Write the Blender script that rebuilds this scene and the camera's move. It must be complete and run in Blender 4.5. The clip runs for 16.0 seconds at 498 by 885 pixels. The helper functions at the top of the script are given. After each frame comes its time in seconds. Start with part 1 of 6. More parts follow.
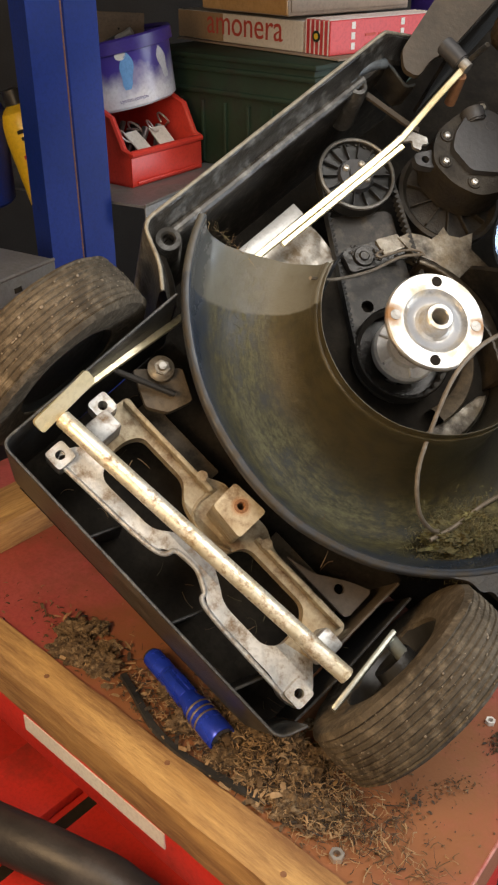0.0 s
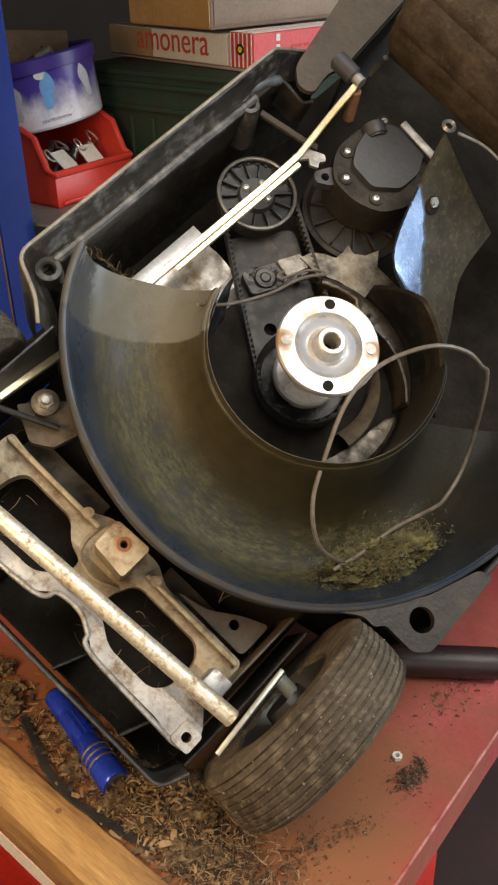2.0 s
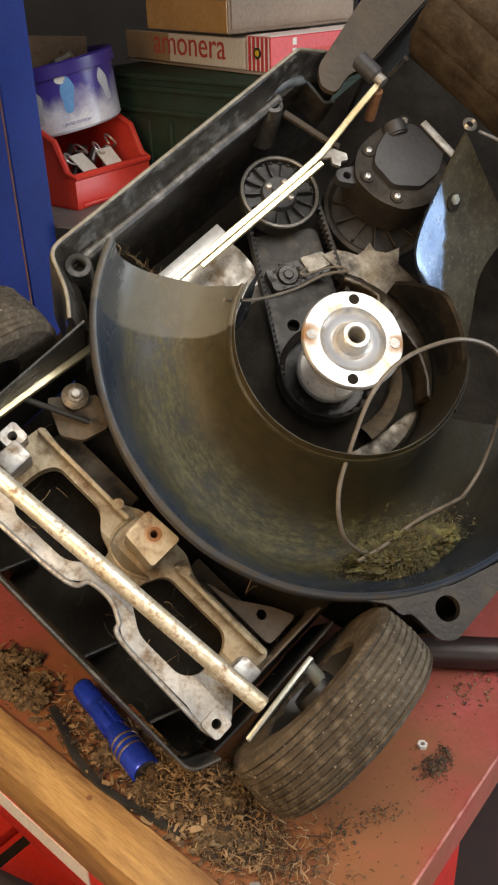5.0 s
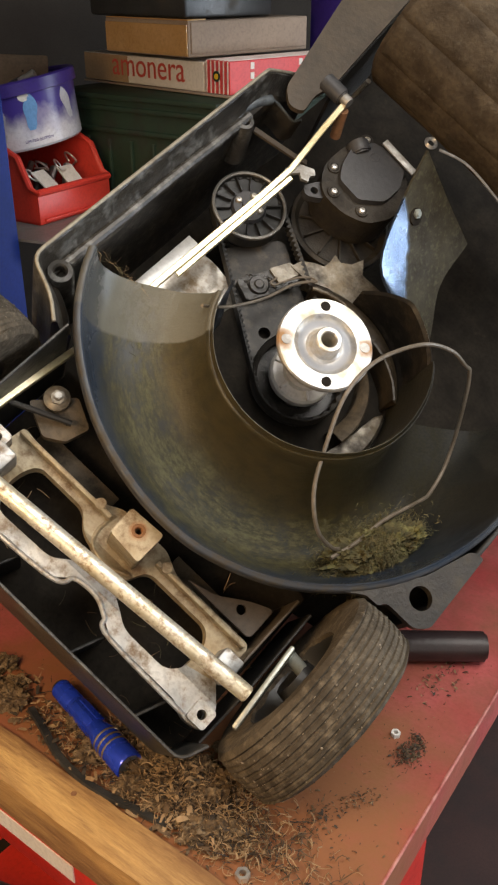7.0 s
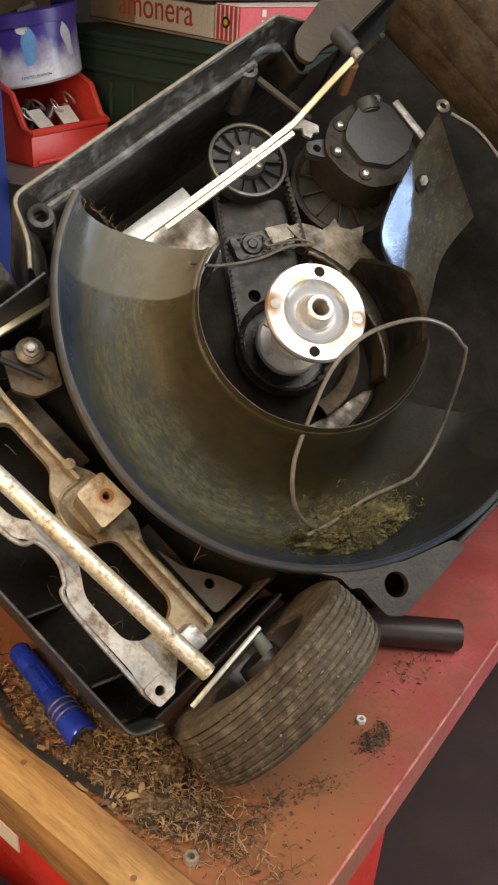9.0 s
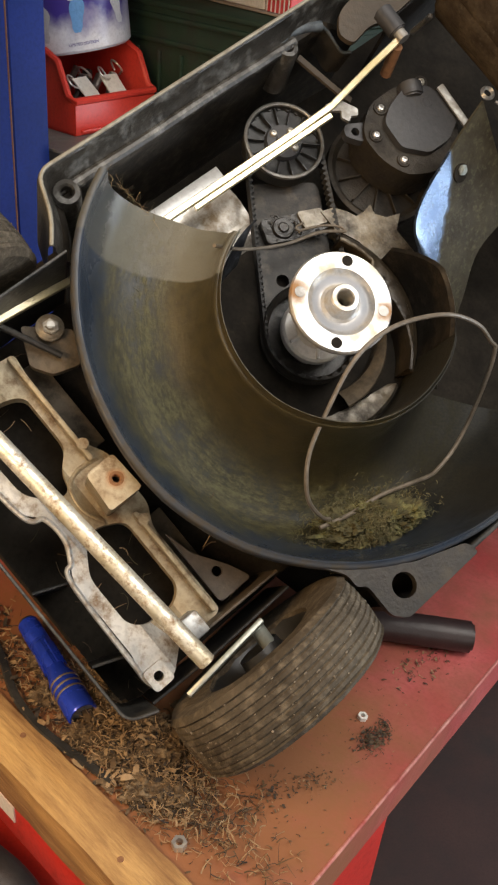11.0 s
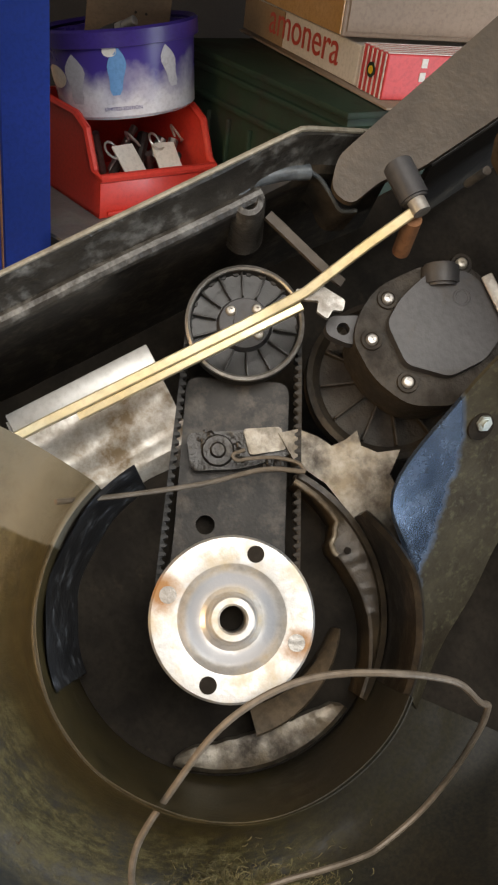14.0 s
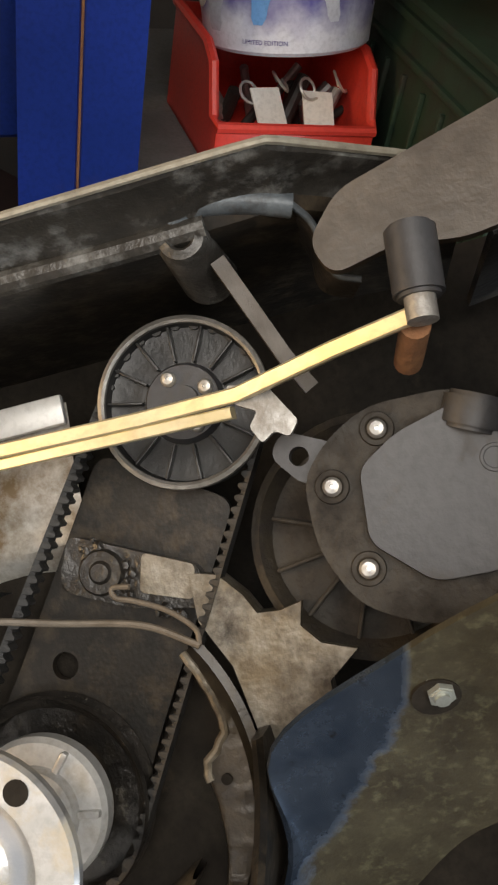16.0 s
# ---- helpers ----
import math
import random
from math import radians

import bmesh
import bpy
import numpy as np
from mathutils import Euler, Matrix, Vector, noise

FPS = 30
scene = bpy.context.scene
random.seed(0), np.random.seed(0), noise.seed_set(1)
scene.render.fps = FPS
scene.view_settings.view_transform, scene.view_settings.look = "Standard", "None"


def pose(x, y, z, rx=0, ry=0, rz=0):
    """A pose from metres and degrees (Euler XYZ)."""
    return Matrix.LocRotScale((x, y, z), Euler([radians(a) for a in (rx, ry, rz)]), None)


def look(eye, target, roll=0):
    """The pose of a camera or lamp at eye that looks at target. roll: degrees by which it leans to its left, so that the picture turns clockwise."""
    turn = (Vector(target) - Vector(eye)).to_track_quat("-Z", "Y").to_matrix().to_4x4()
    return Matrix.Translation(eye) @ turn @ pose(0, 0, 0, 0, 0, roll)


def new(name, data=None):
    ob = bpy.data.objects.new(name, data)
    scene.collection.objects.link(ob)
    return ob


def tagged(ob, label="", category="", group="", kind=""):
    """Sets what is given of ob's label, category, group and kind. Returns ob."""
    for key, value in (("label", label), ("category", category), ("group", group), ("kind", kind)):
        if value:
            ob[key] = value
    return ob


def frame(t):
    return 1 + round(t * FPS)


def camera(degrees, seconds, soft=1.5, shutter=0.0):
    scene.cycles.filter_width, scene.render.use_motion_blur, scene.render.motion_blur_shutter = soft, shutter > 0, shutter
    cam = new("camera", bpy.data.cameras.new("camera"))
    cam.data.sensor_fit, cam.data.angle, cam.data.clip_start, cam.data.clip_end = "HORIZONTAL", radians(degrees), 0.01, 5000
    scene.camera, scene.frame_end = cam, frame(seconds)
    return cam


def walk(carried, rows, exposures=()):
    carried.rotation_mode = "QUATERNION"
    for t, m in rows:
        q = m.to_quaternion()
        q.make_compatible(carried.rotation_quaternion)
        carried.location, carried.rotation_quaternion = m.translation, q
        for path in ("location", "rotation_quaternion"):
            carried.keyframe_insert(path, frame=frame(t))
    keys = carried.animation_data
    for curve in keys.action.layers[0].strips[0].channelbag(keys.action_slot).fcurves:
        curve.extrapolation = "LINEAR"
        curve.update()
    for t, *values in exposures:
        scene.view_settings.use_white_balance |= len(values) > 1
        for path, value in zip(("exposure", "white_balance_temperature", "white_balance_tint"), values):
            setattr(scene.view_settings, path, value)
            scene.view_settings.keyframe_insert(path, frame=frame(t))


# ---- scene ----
cam = camera(31.1, 16.0, soft=2.3)
METRES, EYE, TILT, LEAN, TURN = 1.15, 1.4, -30.0, 0.0, 0.0
ROWS = [
    (0.0, 0.0, 0.0, 0.0, 0.0, 0.0, -0.0),
    (0.5, 0.0253, -0.0083, 0.0081, -2.6, 0.35, 1.29),
    (1.0, 0.0635, 0.0048, 0.0156, 0.89, 1.53, 0.85),
    (1.5, 0.0836, 0.0171, 0.0172, 0.94, 0.52, 0.93),
    (2.0, 0.0889, 0.0223, 0.0209, 0.01, 0.27, 1.59),
    (2.5, 0.0863, 0.0274, 0.0223, -0.07, 0.16, 1.63),
    (3.0, 0.0791, 0.0262, 0.0214, 0.37, 0.25, 1.45),
    (3.5, 0.0772, 0.0188, 0.0184, 0.49, 0.51, 1.48),
    (6.0, 0.0527, 0.0025, -0.0038, -0.13, 0.77, 2.63),
    (6.5, 0.0369, -0.0068, -0.0129, -2.46, 0.84, 3.13),
    (7.0, 0.0365, -0.0134, -0.0117, -3.66, 2.31, 2.22),
    (7.5, 0.0361, 0.0071, -0.0119, -3.33, 1.61, -0.14),
    (8.0, 0.0442, 0.022, -0.01, -4.22, 0.62, -0.5),
    (10.5, 0.0562, 0.0162, 0.0036, -2.6, -0.99, -4.4),
    (11.0, 0.0746, 0.0276, 0.0104, -1.11, -2.18, -4.66),
    (11.5, 0.1048, 0.0649, 0.0274, -0.51, -3.79, -4.58),
    (12.0, 0.1423, 0.1031, 0.0472, 0.96, -4.85, -5.27),
    (12.5, 0.1956, 0.1528, 0.0814, 4.93, -6.06, -5.48),
    (13.0, 0.1909, 0.1828, 0.128, 4.19, -6.41, -6.24),
    (13.5, 0.1638, 0.2059, 0.1731, 3.16, -5.5, -8.28),
    (14.0, 0.2176, 0.2971, 0.2247, 10.61, -4.29, -13.86),
    (14.5, 0.2764, 0.3789, 0.2825, 17.38, -7.52, -15.24),
    (15.0, 0.2506, 0.4061, 0.3034, 14.34, -8.86, -15.65),
    (15.5, 0.2357, 0.447, 0.3158, 17.81, -10.95, -19.07),
    (16.0, 0.2724, 0.5191, 0.3418, 28.31, -14.85, -25.29),
]
walk(cam, [(t, pose(0, 0, EYE, TILT, LEAN, TURN) @ pose(METRES * x, METRES * y, METRES * z, 90 + pitch, roll, yaw)) for t, x, y, z, yaw, pitch, roll in ROWS])

# ---------------------------------------------------------------- light
world = bpy.data.worlds.new("garage_air")
scene.world = world
world.use_nodes = True
world.node_tree.nodes["Background"].inputs[0].default_value = (0.55, 0.6, 0.7, 1)
world.node_tree.nodes["Background"].inputs[1].default_value = 0.05


def area_lamp(name, eye, target, sx, sy, watts, colour):
    d = bpy.data.lights.new(name, "AREA")
    d.shape, d.size, d.size_y, d.energy, d.color = "RECTANGLE", sx, sy, watts, colour
    ob = new(name, d)
    ob.matrix_world = look(eye, target)
    return ob


area_lamp("strip_light", (0.8, 0.12, 2.46), (0.6, 0.5, 0.9), 1.6, 0.9, 31, (1.0, 0.95, 0.88))
area_lamp("door_daylight", (2.6, 0.4, 1.15), (0.2, 0.8, 1.0), 1.2, 1.5, 29, (0.76, 0.87, 1.0))
# small unseen lamp added so that the chute panel mirrors a highlight
area_lamp("glint_lamp", (2.75, 1.03, 0.92), (0.2, 0.9, 1.0), 0.34, 0.7, 18, (0.86, 0.93, 1.0))
# fill added behind the camera to lift the dark parts; no source known
area_lamp("rear_fill", (0.3, -1.95, 1.4), (0.2, 0.8, 1.0), 1.9, 1.9, 20, (1.0, 0.94, 0.87))
# unseen warm lamp added to brighten the batten and lower left
warm_lamp = bpy.data.lights.new("warm_fill", "POINT")
warm_lamp.energy, warm_lamp.color, warm_lamp.shadow_soft_size = 19, (1.0, 0.66, 0.34), 0.16
new("warm_fill", warm_lamp).location = (-0.43, 0.2, 1.3)

# ---------------------------------------------------------------- materials


def mat(name, a, b, rough=0.6, metal=0.0, scale=30.0, bump=0.15, dirt=None, dirt_amount=0.45, dirt_scale=9.0, fine=220.0, rough_b=None, detail=6.0, coat=0.0, stretch=(1, 1, 1)):
    """Two colours mixed at a coarse and a fine scale, a dirt colour in patches, and a fine relief."""
    m = bpy.data.materials.new(name)
    m.use_nodes = True
    nt = m.node_tree
    N, K = nt.nodes, nt.links
    p = N["Principled BSDF"]
    tc = N.new("ShaderNodeTexCoord")
    mp = N.new("ShaderNodeMapping")
    mp.inputs["Scale"].default_value = stretch
    K.new(tc.outputs["Object"], mp.inputs[0])

    def noise_node(sc, det=detail, ro=0.6):
        n = N.new("ShaderNodeTexNoise")
        n.inputs["Scale"].default_value, n.inputs["Detail"].default_value, n.inputs["Roughness"].default_value = sc, det, ro
        K.new(mp.outputs[0], n.inputs["Vector"])
        return n.outputs[0]

    def ramp(src, lo, hi):
        r = N.new("ShaderNodeMapRange")
        r.inputs[1].default_value, r.inputs[2].default_value = lo, hi
        K.new(src, r.inputs[0])
        return r.outputs[0]

    def mix(f, c1, c2):
        x = N.new("ShaderNodeMix")
        x.data_type = "RGBA"
        for sock, v in ((x.inputs[0], f), (x.inputs[6], c1), (x.inputs[7], c2)):
            if isinstance(v, (tuple, float, int)):
                sock.default_value = (*v, 1) if isinstance(v, tuple) else v
            else:
                K.new(v, sock)
        return x.outputs[2]

    coarse, grain = noise_node(scale), noise_node(fine, 3.0)
    col = mix(ramp(coarse, 0.35, 0.65), a, b)
    dark = tuple(0.6 * c for c in a)
    g2 = N.new("ShaderNodeMath")
    g2.operation, g2.inputs[1].default_value = "MULTIPLY", 0.45
    K.new(ramp(grain, 0.45, 0.75), g2.inputs[0])
    col = mix(g2.outputs[0], col, dark)
    rough_src = None
    if dirt:
        patch = ramp(noise_node(dirt_scale, 8.0, 0.7), 1.0 - dirt_amount - 0.1, 1.0 - dirt_amount + 0.1)
        col = mix(patch, col, dirt)
        mr = N.new("ShaderNodeMapRange")
        mr.inputs[3].default_value, mr.inputs[4].default_value = rough, rough_b if rough_b is not None else 0.85
        K.new(patch, mr.inputs[0])
        rough_src = mr.outputs[0]
        if metal:
            mm = N.new("ShaderNodeMapRange")
            mm.inputs[3].default_value, mm.inputs[4].default_value = metal, metal * 0.25
            K.new(patch, mm.inputs[0])
            K.new(mm.outputs[0], p.inputs["Metallic"])
    else:
        mr = N.new("ShaderNodeMapRange")
        mr.inputs[1].default_value, mr.inputs[2].default_value = 0.3, 0.7
        mr.inputs[3].default_value, mr.inputs[4].default_value = rough * 0.82, min(1.0, rough * 1.2)
        K.new(coarse, mr.inputs[0])
        rough_src = mr.outputs[0]
        p.inputs["Metallic"].default_value = metal
    K.new(rough_src, p.inputs["Roughness"])
    K.new(col, p.inputs["Base Color"])
    p.inputs["Coat Weight"].default_value = coat
    if bump:
        bp = N.new("ShaderNodeBump")
        bp.inputs["Strength"].default_value, bp.inputs["Distance"].default_value = bump, 0.002
        add = N.new("ShaderNodeMath")
        add.operation = "ADD"
        K.new(coarse, add.inputs[0])
        K.new(grain, add.inputs[1])
        K.new(add.outputs[0], bp.inputs["Height"])
        K.new(bp.outputs[0], p.inputs["Normal"])
    return m


M_BLACK = mat("black_paint", (0.016, 0.016, 0.017), (0.035, 0.033, 0.03), 0.42, 0, 22, 0.3, (0.09, 0.075, 0.055), 0.33, 12)
M_WORN = mat("worn_casting", (0.028, 0.026, 0.023), (0.06, 0.055, 0.048), 0.32, 0.15, 30, 0.4, (0.2, 0.2, 0.19), 0.4, 48, rough_b=0.45)
M_RIM = mat("scuffed_black_casting", (0.022, 0.022, 0.022), (0.05, 0.048, 0.045), 0.4, 0.1, 35, 0.35, (0.15, 0.145, 0.13), 0.37, 16, rough_b=0.5)
M_ALU = mat("weathered_aluminium", (0.36, 0.37, 0.38), (0.62, 0.62, 0.6), 0.4, 0.5, 26, 0.15, (0.16, 0.1, 0.045), 0.42, 70, rough_b=0.75)
M_ALULIGHT = mat("tan_casting", (0.36, 0.28, 0.17), (0.52, 0.45, 0.32), 0.5, 0.2, 30, 0.25, (0.16, 0.095, 0.045), 0.42, 48, rough_b=0.75)
M_ALUDARK = mat("sooty_aluminium", (0.02, 0.022, 0.026), (0.05, 0.054, 0.062), 0.38, 0.2, 40, 0.4, (0.26, 0.29, 0.33), 0.36, 80, rough_b=0.4)
M_BRIGHT = mat("turned_steel", (0.48, 0.48, 0.47), (0.7, 0.69, 0.68), 0.36, 0.78, 26, 0.12, (0.5, 0.43, 0.31), 0.45, 38, rough_b=0.52)
M_PALEZINC = mat("pale_zinc", (0.33, 0.35, 0.31), (0.44, 0.46, 0.42), 0.38, 0.6, 20, 0.15, (0.36, 0.3, 0.17), 0.3, 25, rough_b=0.6)
M_CREAM = mat("stained_casting", (0.15, 0.115, 0.068), (0.31, 0.29, 0.25), 0.36, 0.35, 34, 0.25, (0.04, 0.029, 0.018), 0.47, 30, rough_b=0.6)
M_CASTBROWN = mat("oily_brown_casting", (0.03, 0.022, 0.013), (0.085, 0.062, 0.036), 0.4, 0.15, 30, 0.25, (0.02, 0.015, 0.011), 0.45, 26, rough_b=0.3)
M_WORNBLUE = mat("worn_blue_casting", (0.06, 0.072, 0.085), (0.13, 0.15, 0.165), 0.42, 0.2, 40, 0.3, (0.03, 0.028, 0.026), 0.42, 60, rough_b=0.5)
M_GEARDIRT = mat("dirt_caked_gearbox", (0.018, 0.0135, 0.008), (0.036, 0.027, 0.016), 0.6, 0, 26, 0.5, (0.013, 0.01, 0.008), 0.45, 40)
M_CASTTAB = mat("grimy_black_casting", (0.015, 0.012, 0.009), (0.032, 0.026, 0.019), 0.5, 0, 30, 0.4, (0.065, 0.053, 0.037), 0.36, 40)
M_SILVER = mat("silver_casting", (0.5, 0.5, 0.49), (0.62, 0.62, 0.61), 0.36, 0.35, 24, 0.05, (0.3, 0.25, 0.17), 0.33, 24, rough_b=0.6)
M_DARKPLATE = mat("oily_dark_steel", (0.01, 0.009, 0.0075), (0.022, 0.018, 0.014), 0.42, 0.0, 26, 0.15, (0.055, 0.042, 0.028), 0.42, 60, rough_b=0.3)
M_CASTBRIGHT = mat("bright_casting", (0.62, 0.6, 0.55), (0.74, 0.73, 0.7), 0.34, 0.55, 16, 0.12, (0.2, 0.14, 0.075), 0.47, 22, rough_b=0.5)
M_EDGE = mat("bare_edge", (0.3, 0.27, 0.21), (0.4, 0.37, 0.3), 0.5, 0.4, 40, 0.3, (0.12, 0.1, 0.08), 0.4, 30)
M_ZINC = mat("yellow_zinc", (0.82, 0.7, 0.4), (0.9, 0.82, 0.6), 0.3, 0.65, 24, 0.08, (0.55, 0.42, 0.2), 0.3, 90, rough_b=0.5, stretch=(1, 0.6, 1))
M_ROD = mat("axle_steel", (0.64, 0.58, 0.42), (0.82, 0.8, 0.72), 0.34, 0.55, 45, 0.12, (0.22, 0.13, 0.055), 0.4, 110, rough_b=0.75)
M_STEEL = mat("dull_steel", (0.32, 0.31, 0.29), (0.45, 0.44, 0.42), 0.42, 0.8, 30, 0.3, (0.14, 0.11, 0.08), 0.4, 18)
M_RUST = mat("rusty_steel", (0.2, 0.09, 0.045), (0.3, 0.15, 0.07), 0.8, 0.1, 40, 0.6)
M_RUBBER = mat("dusty_rubber", (0.05, 0.039, 0.027), (0.1, 0.081, 0.058), 0.85, 0, 20, 0.7, (0.16, 0.13, 0.092), 0.42, 90)
M_BELT = mat("belt_rubber", (0.02, 0.02, 0.02), (0.04, 0.038, 0.035), 0.6, 0, 40, 0.4)
M_PLASTIC = mat("black_plastic", (0.018, 0.018, 0.018), (0.03, 0.03, 0.029), 0.35, 0, 25, 0.15, (0.07, 0.06, 0.045), 0.35, 14)
M_GREYCOVER = mat("grey_cover", (0.04, 0.04, 0.044), (0.066, 0.066, 0.07), 0.45, 0.1, 14, 0.12, (0.065, 0.054, 0.04), 0.36, 18)
M_MUD = mat("muddy_roller", (0.045, 0.032, 0.02), (0.1, 0.075, 0.048), 0.85, 0, 40, 0.8, (0.12, 0.1, 0.075), 0.33, 170)
M_GREASE = mat("greasy_parts", (0.012, 0.011, 0.01), (0.03, 0.026, 0.022), 0.3, 0.0, 60, 0.5, (0.13, 0.115, 0.09), 0.33, 110)
M_BRACKET = mat("painted_bracket", (0.062, 0.047, 0.032), (0.092, 0.07, 0.048), 0.42, 0, 9, 0.2, (0.045, 0.034, 0.024), 0.42, 20, rough_b=0.6)
M_TANSTEEL = mat("dirty_tan_steel", (0.07, 0.053, 0.033), (0.13, 0.1, 0.064), 0.55, 0.1, 18, 0.25, (0.035, 0.027, 0.018), 0.45, 40)
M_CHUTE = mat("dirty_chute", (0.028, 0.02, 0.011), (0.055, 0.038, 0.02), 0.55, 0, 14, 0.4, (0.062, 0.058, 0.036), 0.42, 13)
M_RED = mat("red_table_paint", (0.38, 0.062, 0.058), (0.48, 0.115, 0.108), 0.4, 0, 9, 0.2, (0.24, 0.08, 0.048), 0.44, 8, rough_b=0.62)
M_REDCLEAN = mat("red_enamel", (0.55, 0.03, 0.02), (0.62, 0.04, 0.03), 0.35, 0, 9, 0.1, (0.2, 0.03, 0.02), 0.35, 8, rough_b=0.6)
M_WOOD = mat("old_timber", (0.44, 0.25, 0.085), (0.62, 0.39, 0.15), 0.6, 0, 34, 0.4, (0.2, 0.1, 0.04), 0.47, 16, fine=260, stretch=(0.22, 1.6, 1.6))
M_BLUEPOST = mat("blue_enamel", (0.006, 0.024, 0.19), (0.009, 0.03, 0.24), 0.45, 0, 8, 0.12, (0.02, 0.025, 0.12), 0.3, 7)
M_BINRED = mat("red_plastic", (0.55, 0.035, 0.025), (0.62, 0.05, 0.03), 0.4, 0, 10, 0.05)
M_SHELF = mat("galvanised_shelf", (0.2, 0.2, 0.2), (0.27, 0.27, 0.27), 0.5, 0.5, 18, 0.2, (0.13, 0.12, 0.1), 0.4, 9)
M_GREEN = mat("green_crate", (0.012, 0.03, 0.016), (0.02, 0.045, 0.024), 0.65, 0, 8, 0.1, (0.03, 0.03, 0.022), 0.4, 14)
M_CARD = mat("cardboard", (0.33, 0.22, 0.12), (0.4, 0.27, 0.16), 0.8, 0, 9, 0.2, (0.27, 0.18, 0.1), 0.3, 6)
M_CARDGREY = mat("grey_cardboard", (0.27, 0.21, 0.16), (0.33, 0.26, 0.2), 0.8, 0, 9, 0.2)
M_TAPE = mat("packing_tape", (0.45, 0.26, 0.09), (0.52, 0.32, 0.13), 0.22, 0, 14, 0.4)
M_WHITE = mat("white_print", (0.7, 0.66, 0.6), (0.78, 0.75, 0.7), 0.6, 0, 12, 0.05)
M_CARTON = mat("red_carton", (0.6, 0.05, 0.055), (0.66, 0.07, 0.07), 0.45, 0, 10, 0.03)
M_PRINTRED = mat("red_print", (0.5, 0.06, 0.04), (0.55, 0.08, 0.05), 0.6, 0, 10, 0.0)
M_BLUE = mat("blue_anodised", (0.02, 0.06, 0.65), (0.03, 0.08, 0.75), 0.28, 0.4, 20, 0.05, coat=0.3)
M_GOLD = mat("bare_ring", (0.55, 0.42, 0.25), (0.6, 0.48, 0.3), 0.35, 0.9, 20, 0.0)
M_YELLOW = mat("yellow_can", (0.75, 0.5, 0.02), (0.8, 0.56, 0.03), 0.35, 0, 8, 0.05)
M_PURPLE = mat("purple_plastic", (0.035, 0.02, 0.19), (0.05, 0.028, 0.23), 0.35, 0, 8, 0.05)
M_GRASS = mat("cut_grass", (0.09, 0.088, 0.038), (0.16, 0.145, 0.065), 0.85, 0, 40, 0.0)
M_CHIP = mat("leaf_litter", (0.075, 0.045, 0.023), (0.17, 0.11, 0.058), 0.85, 0, 60, 0.2)
M_CHIP2 = mat("pale_litter", (0.28, 0.175, 0.085), (0.42, 0.29, 0.16), 0.8, 0, 60, 0.2)
M_WIRE = mat("bare_cable", (0.14, 0.115, 0.085), (0.22, 0.185, 0.145), 0.5, 0.2, 60, 0.2)
M_FLOOR = mat("stained_concrete", (0.036, 0.018, 0.016), (0.055, 0.027, 0.023), 0.75, 0, 6, 0.3, (0.03, 0.022, 0.02), 0.42, 4)
# dark copy of the plaster: shade behind the shelves put into the colour
M_WALLDARK = mat("shaded_plaster", (0.035, 0.03, 0.026), (0.05, 0.044, 0.038), 0.9, 0, 5, 0.2, (0.025, 0.02, 0.018), 0.3, 3)
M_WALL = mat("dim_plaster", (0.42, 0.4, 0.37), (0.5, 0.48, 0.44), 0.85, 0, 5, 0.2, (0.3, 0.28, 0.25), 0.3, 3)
# near-black for holes and deck recesses: their shade put into the colour
M_HOLE = mat("cavity_shade", (0.018, 0.0155, 0.013), (0.033, 0.028, 0.022), 0.7, 0, 30, 0.2, (0.055, 0.044, 0.031), 0.3, 45)
M_BLACKPIPE = mat("black_pipe", (0.03, 0.026, 0.024), (0.05, 0.042, 0.038), 0.45, 0.2, 20, 0.2)
M_HANDLE = mat("maroon_rubber", (0.018, 0.009, 0.009), (0.03, 0.015, 0.014), 0.42, 0, 24, 0.2, (0.05, 0.035, 0.03), 0.3, 40)


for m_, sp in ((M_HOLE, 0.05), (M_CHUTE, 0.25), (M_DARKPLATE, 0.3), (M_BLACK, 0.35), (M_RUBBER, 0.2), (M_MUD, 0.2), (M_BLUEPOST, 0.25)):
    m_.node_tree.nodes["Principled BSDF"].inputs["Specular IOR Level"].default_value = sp


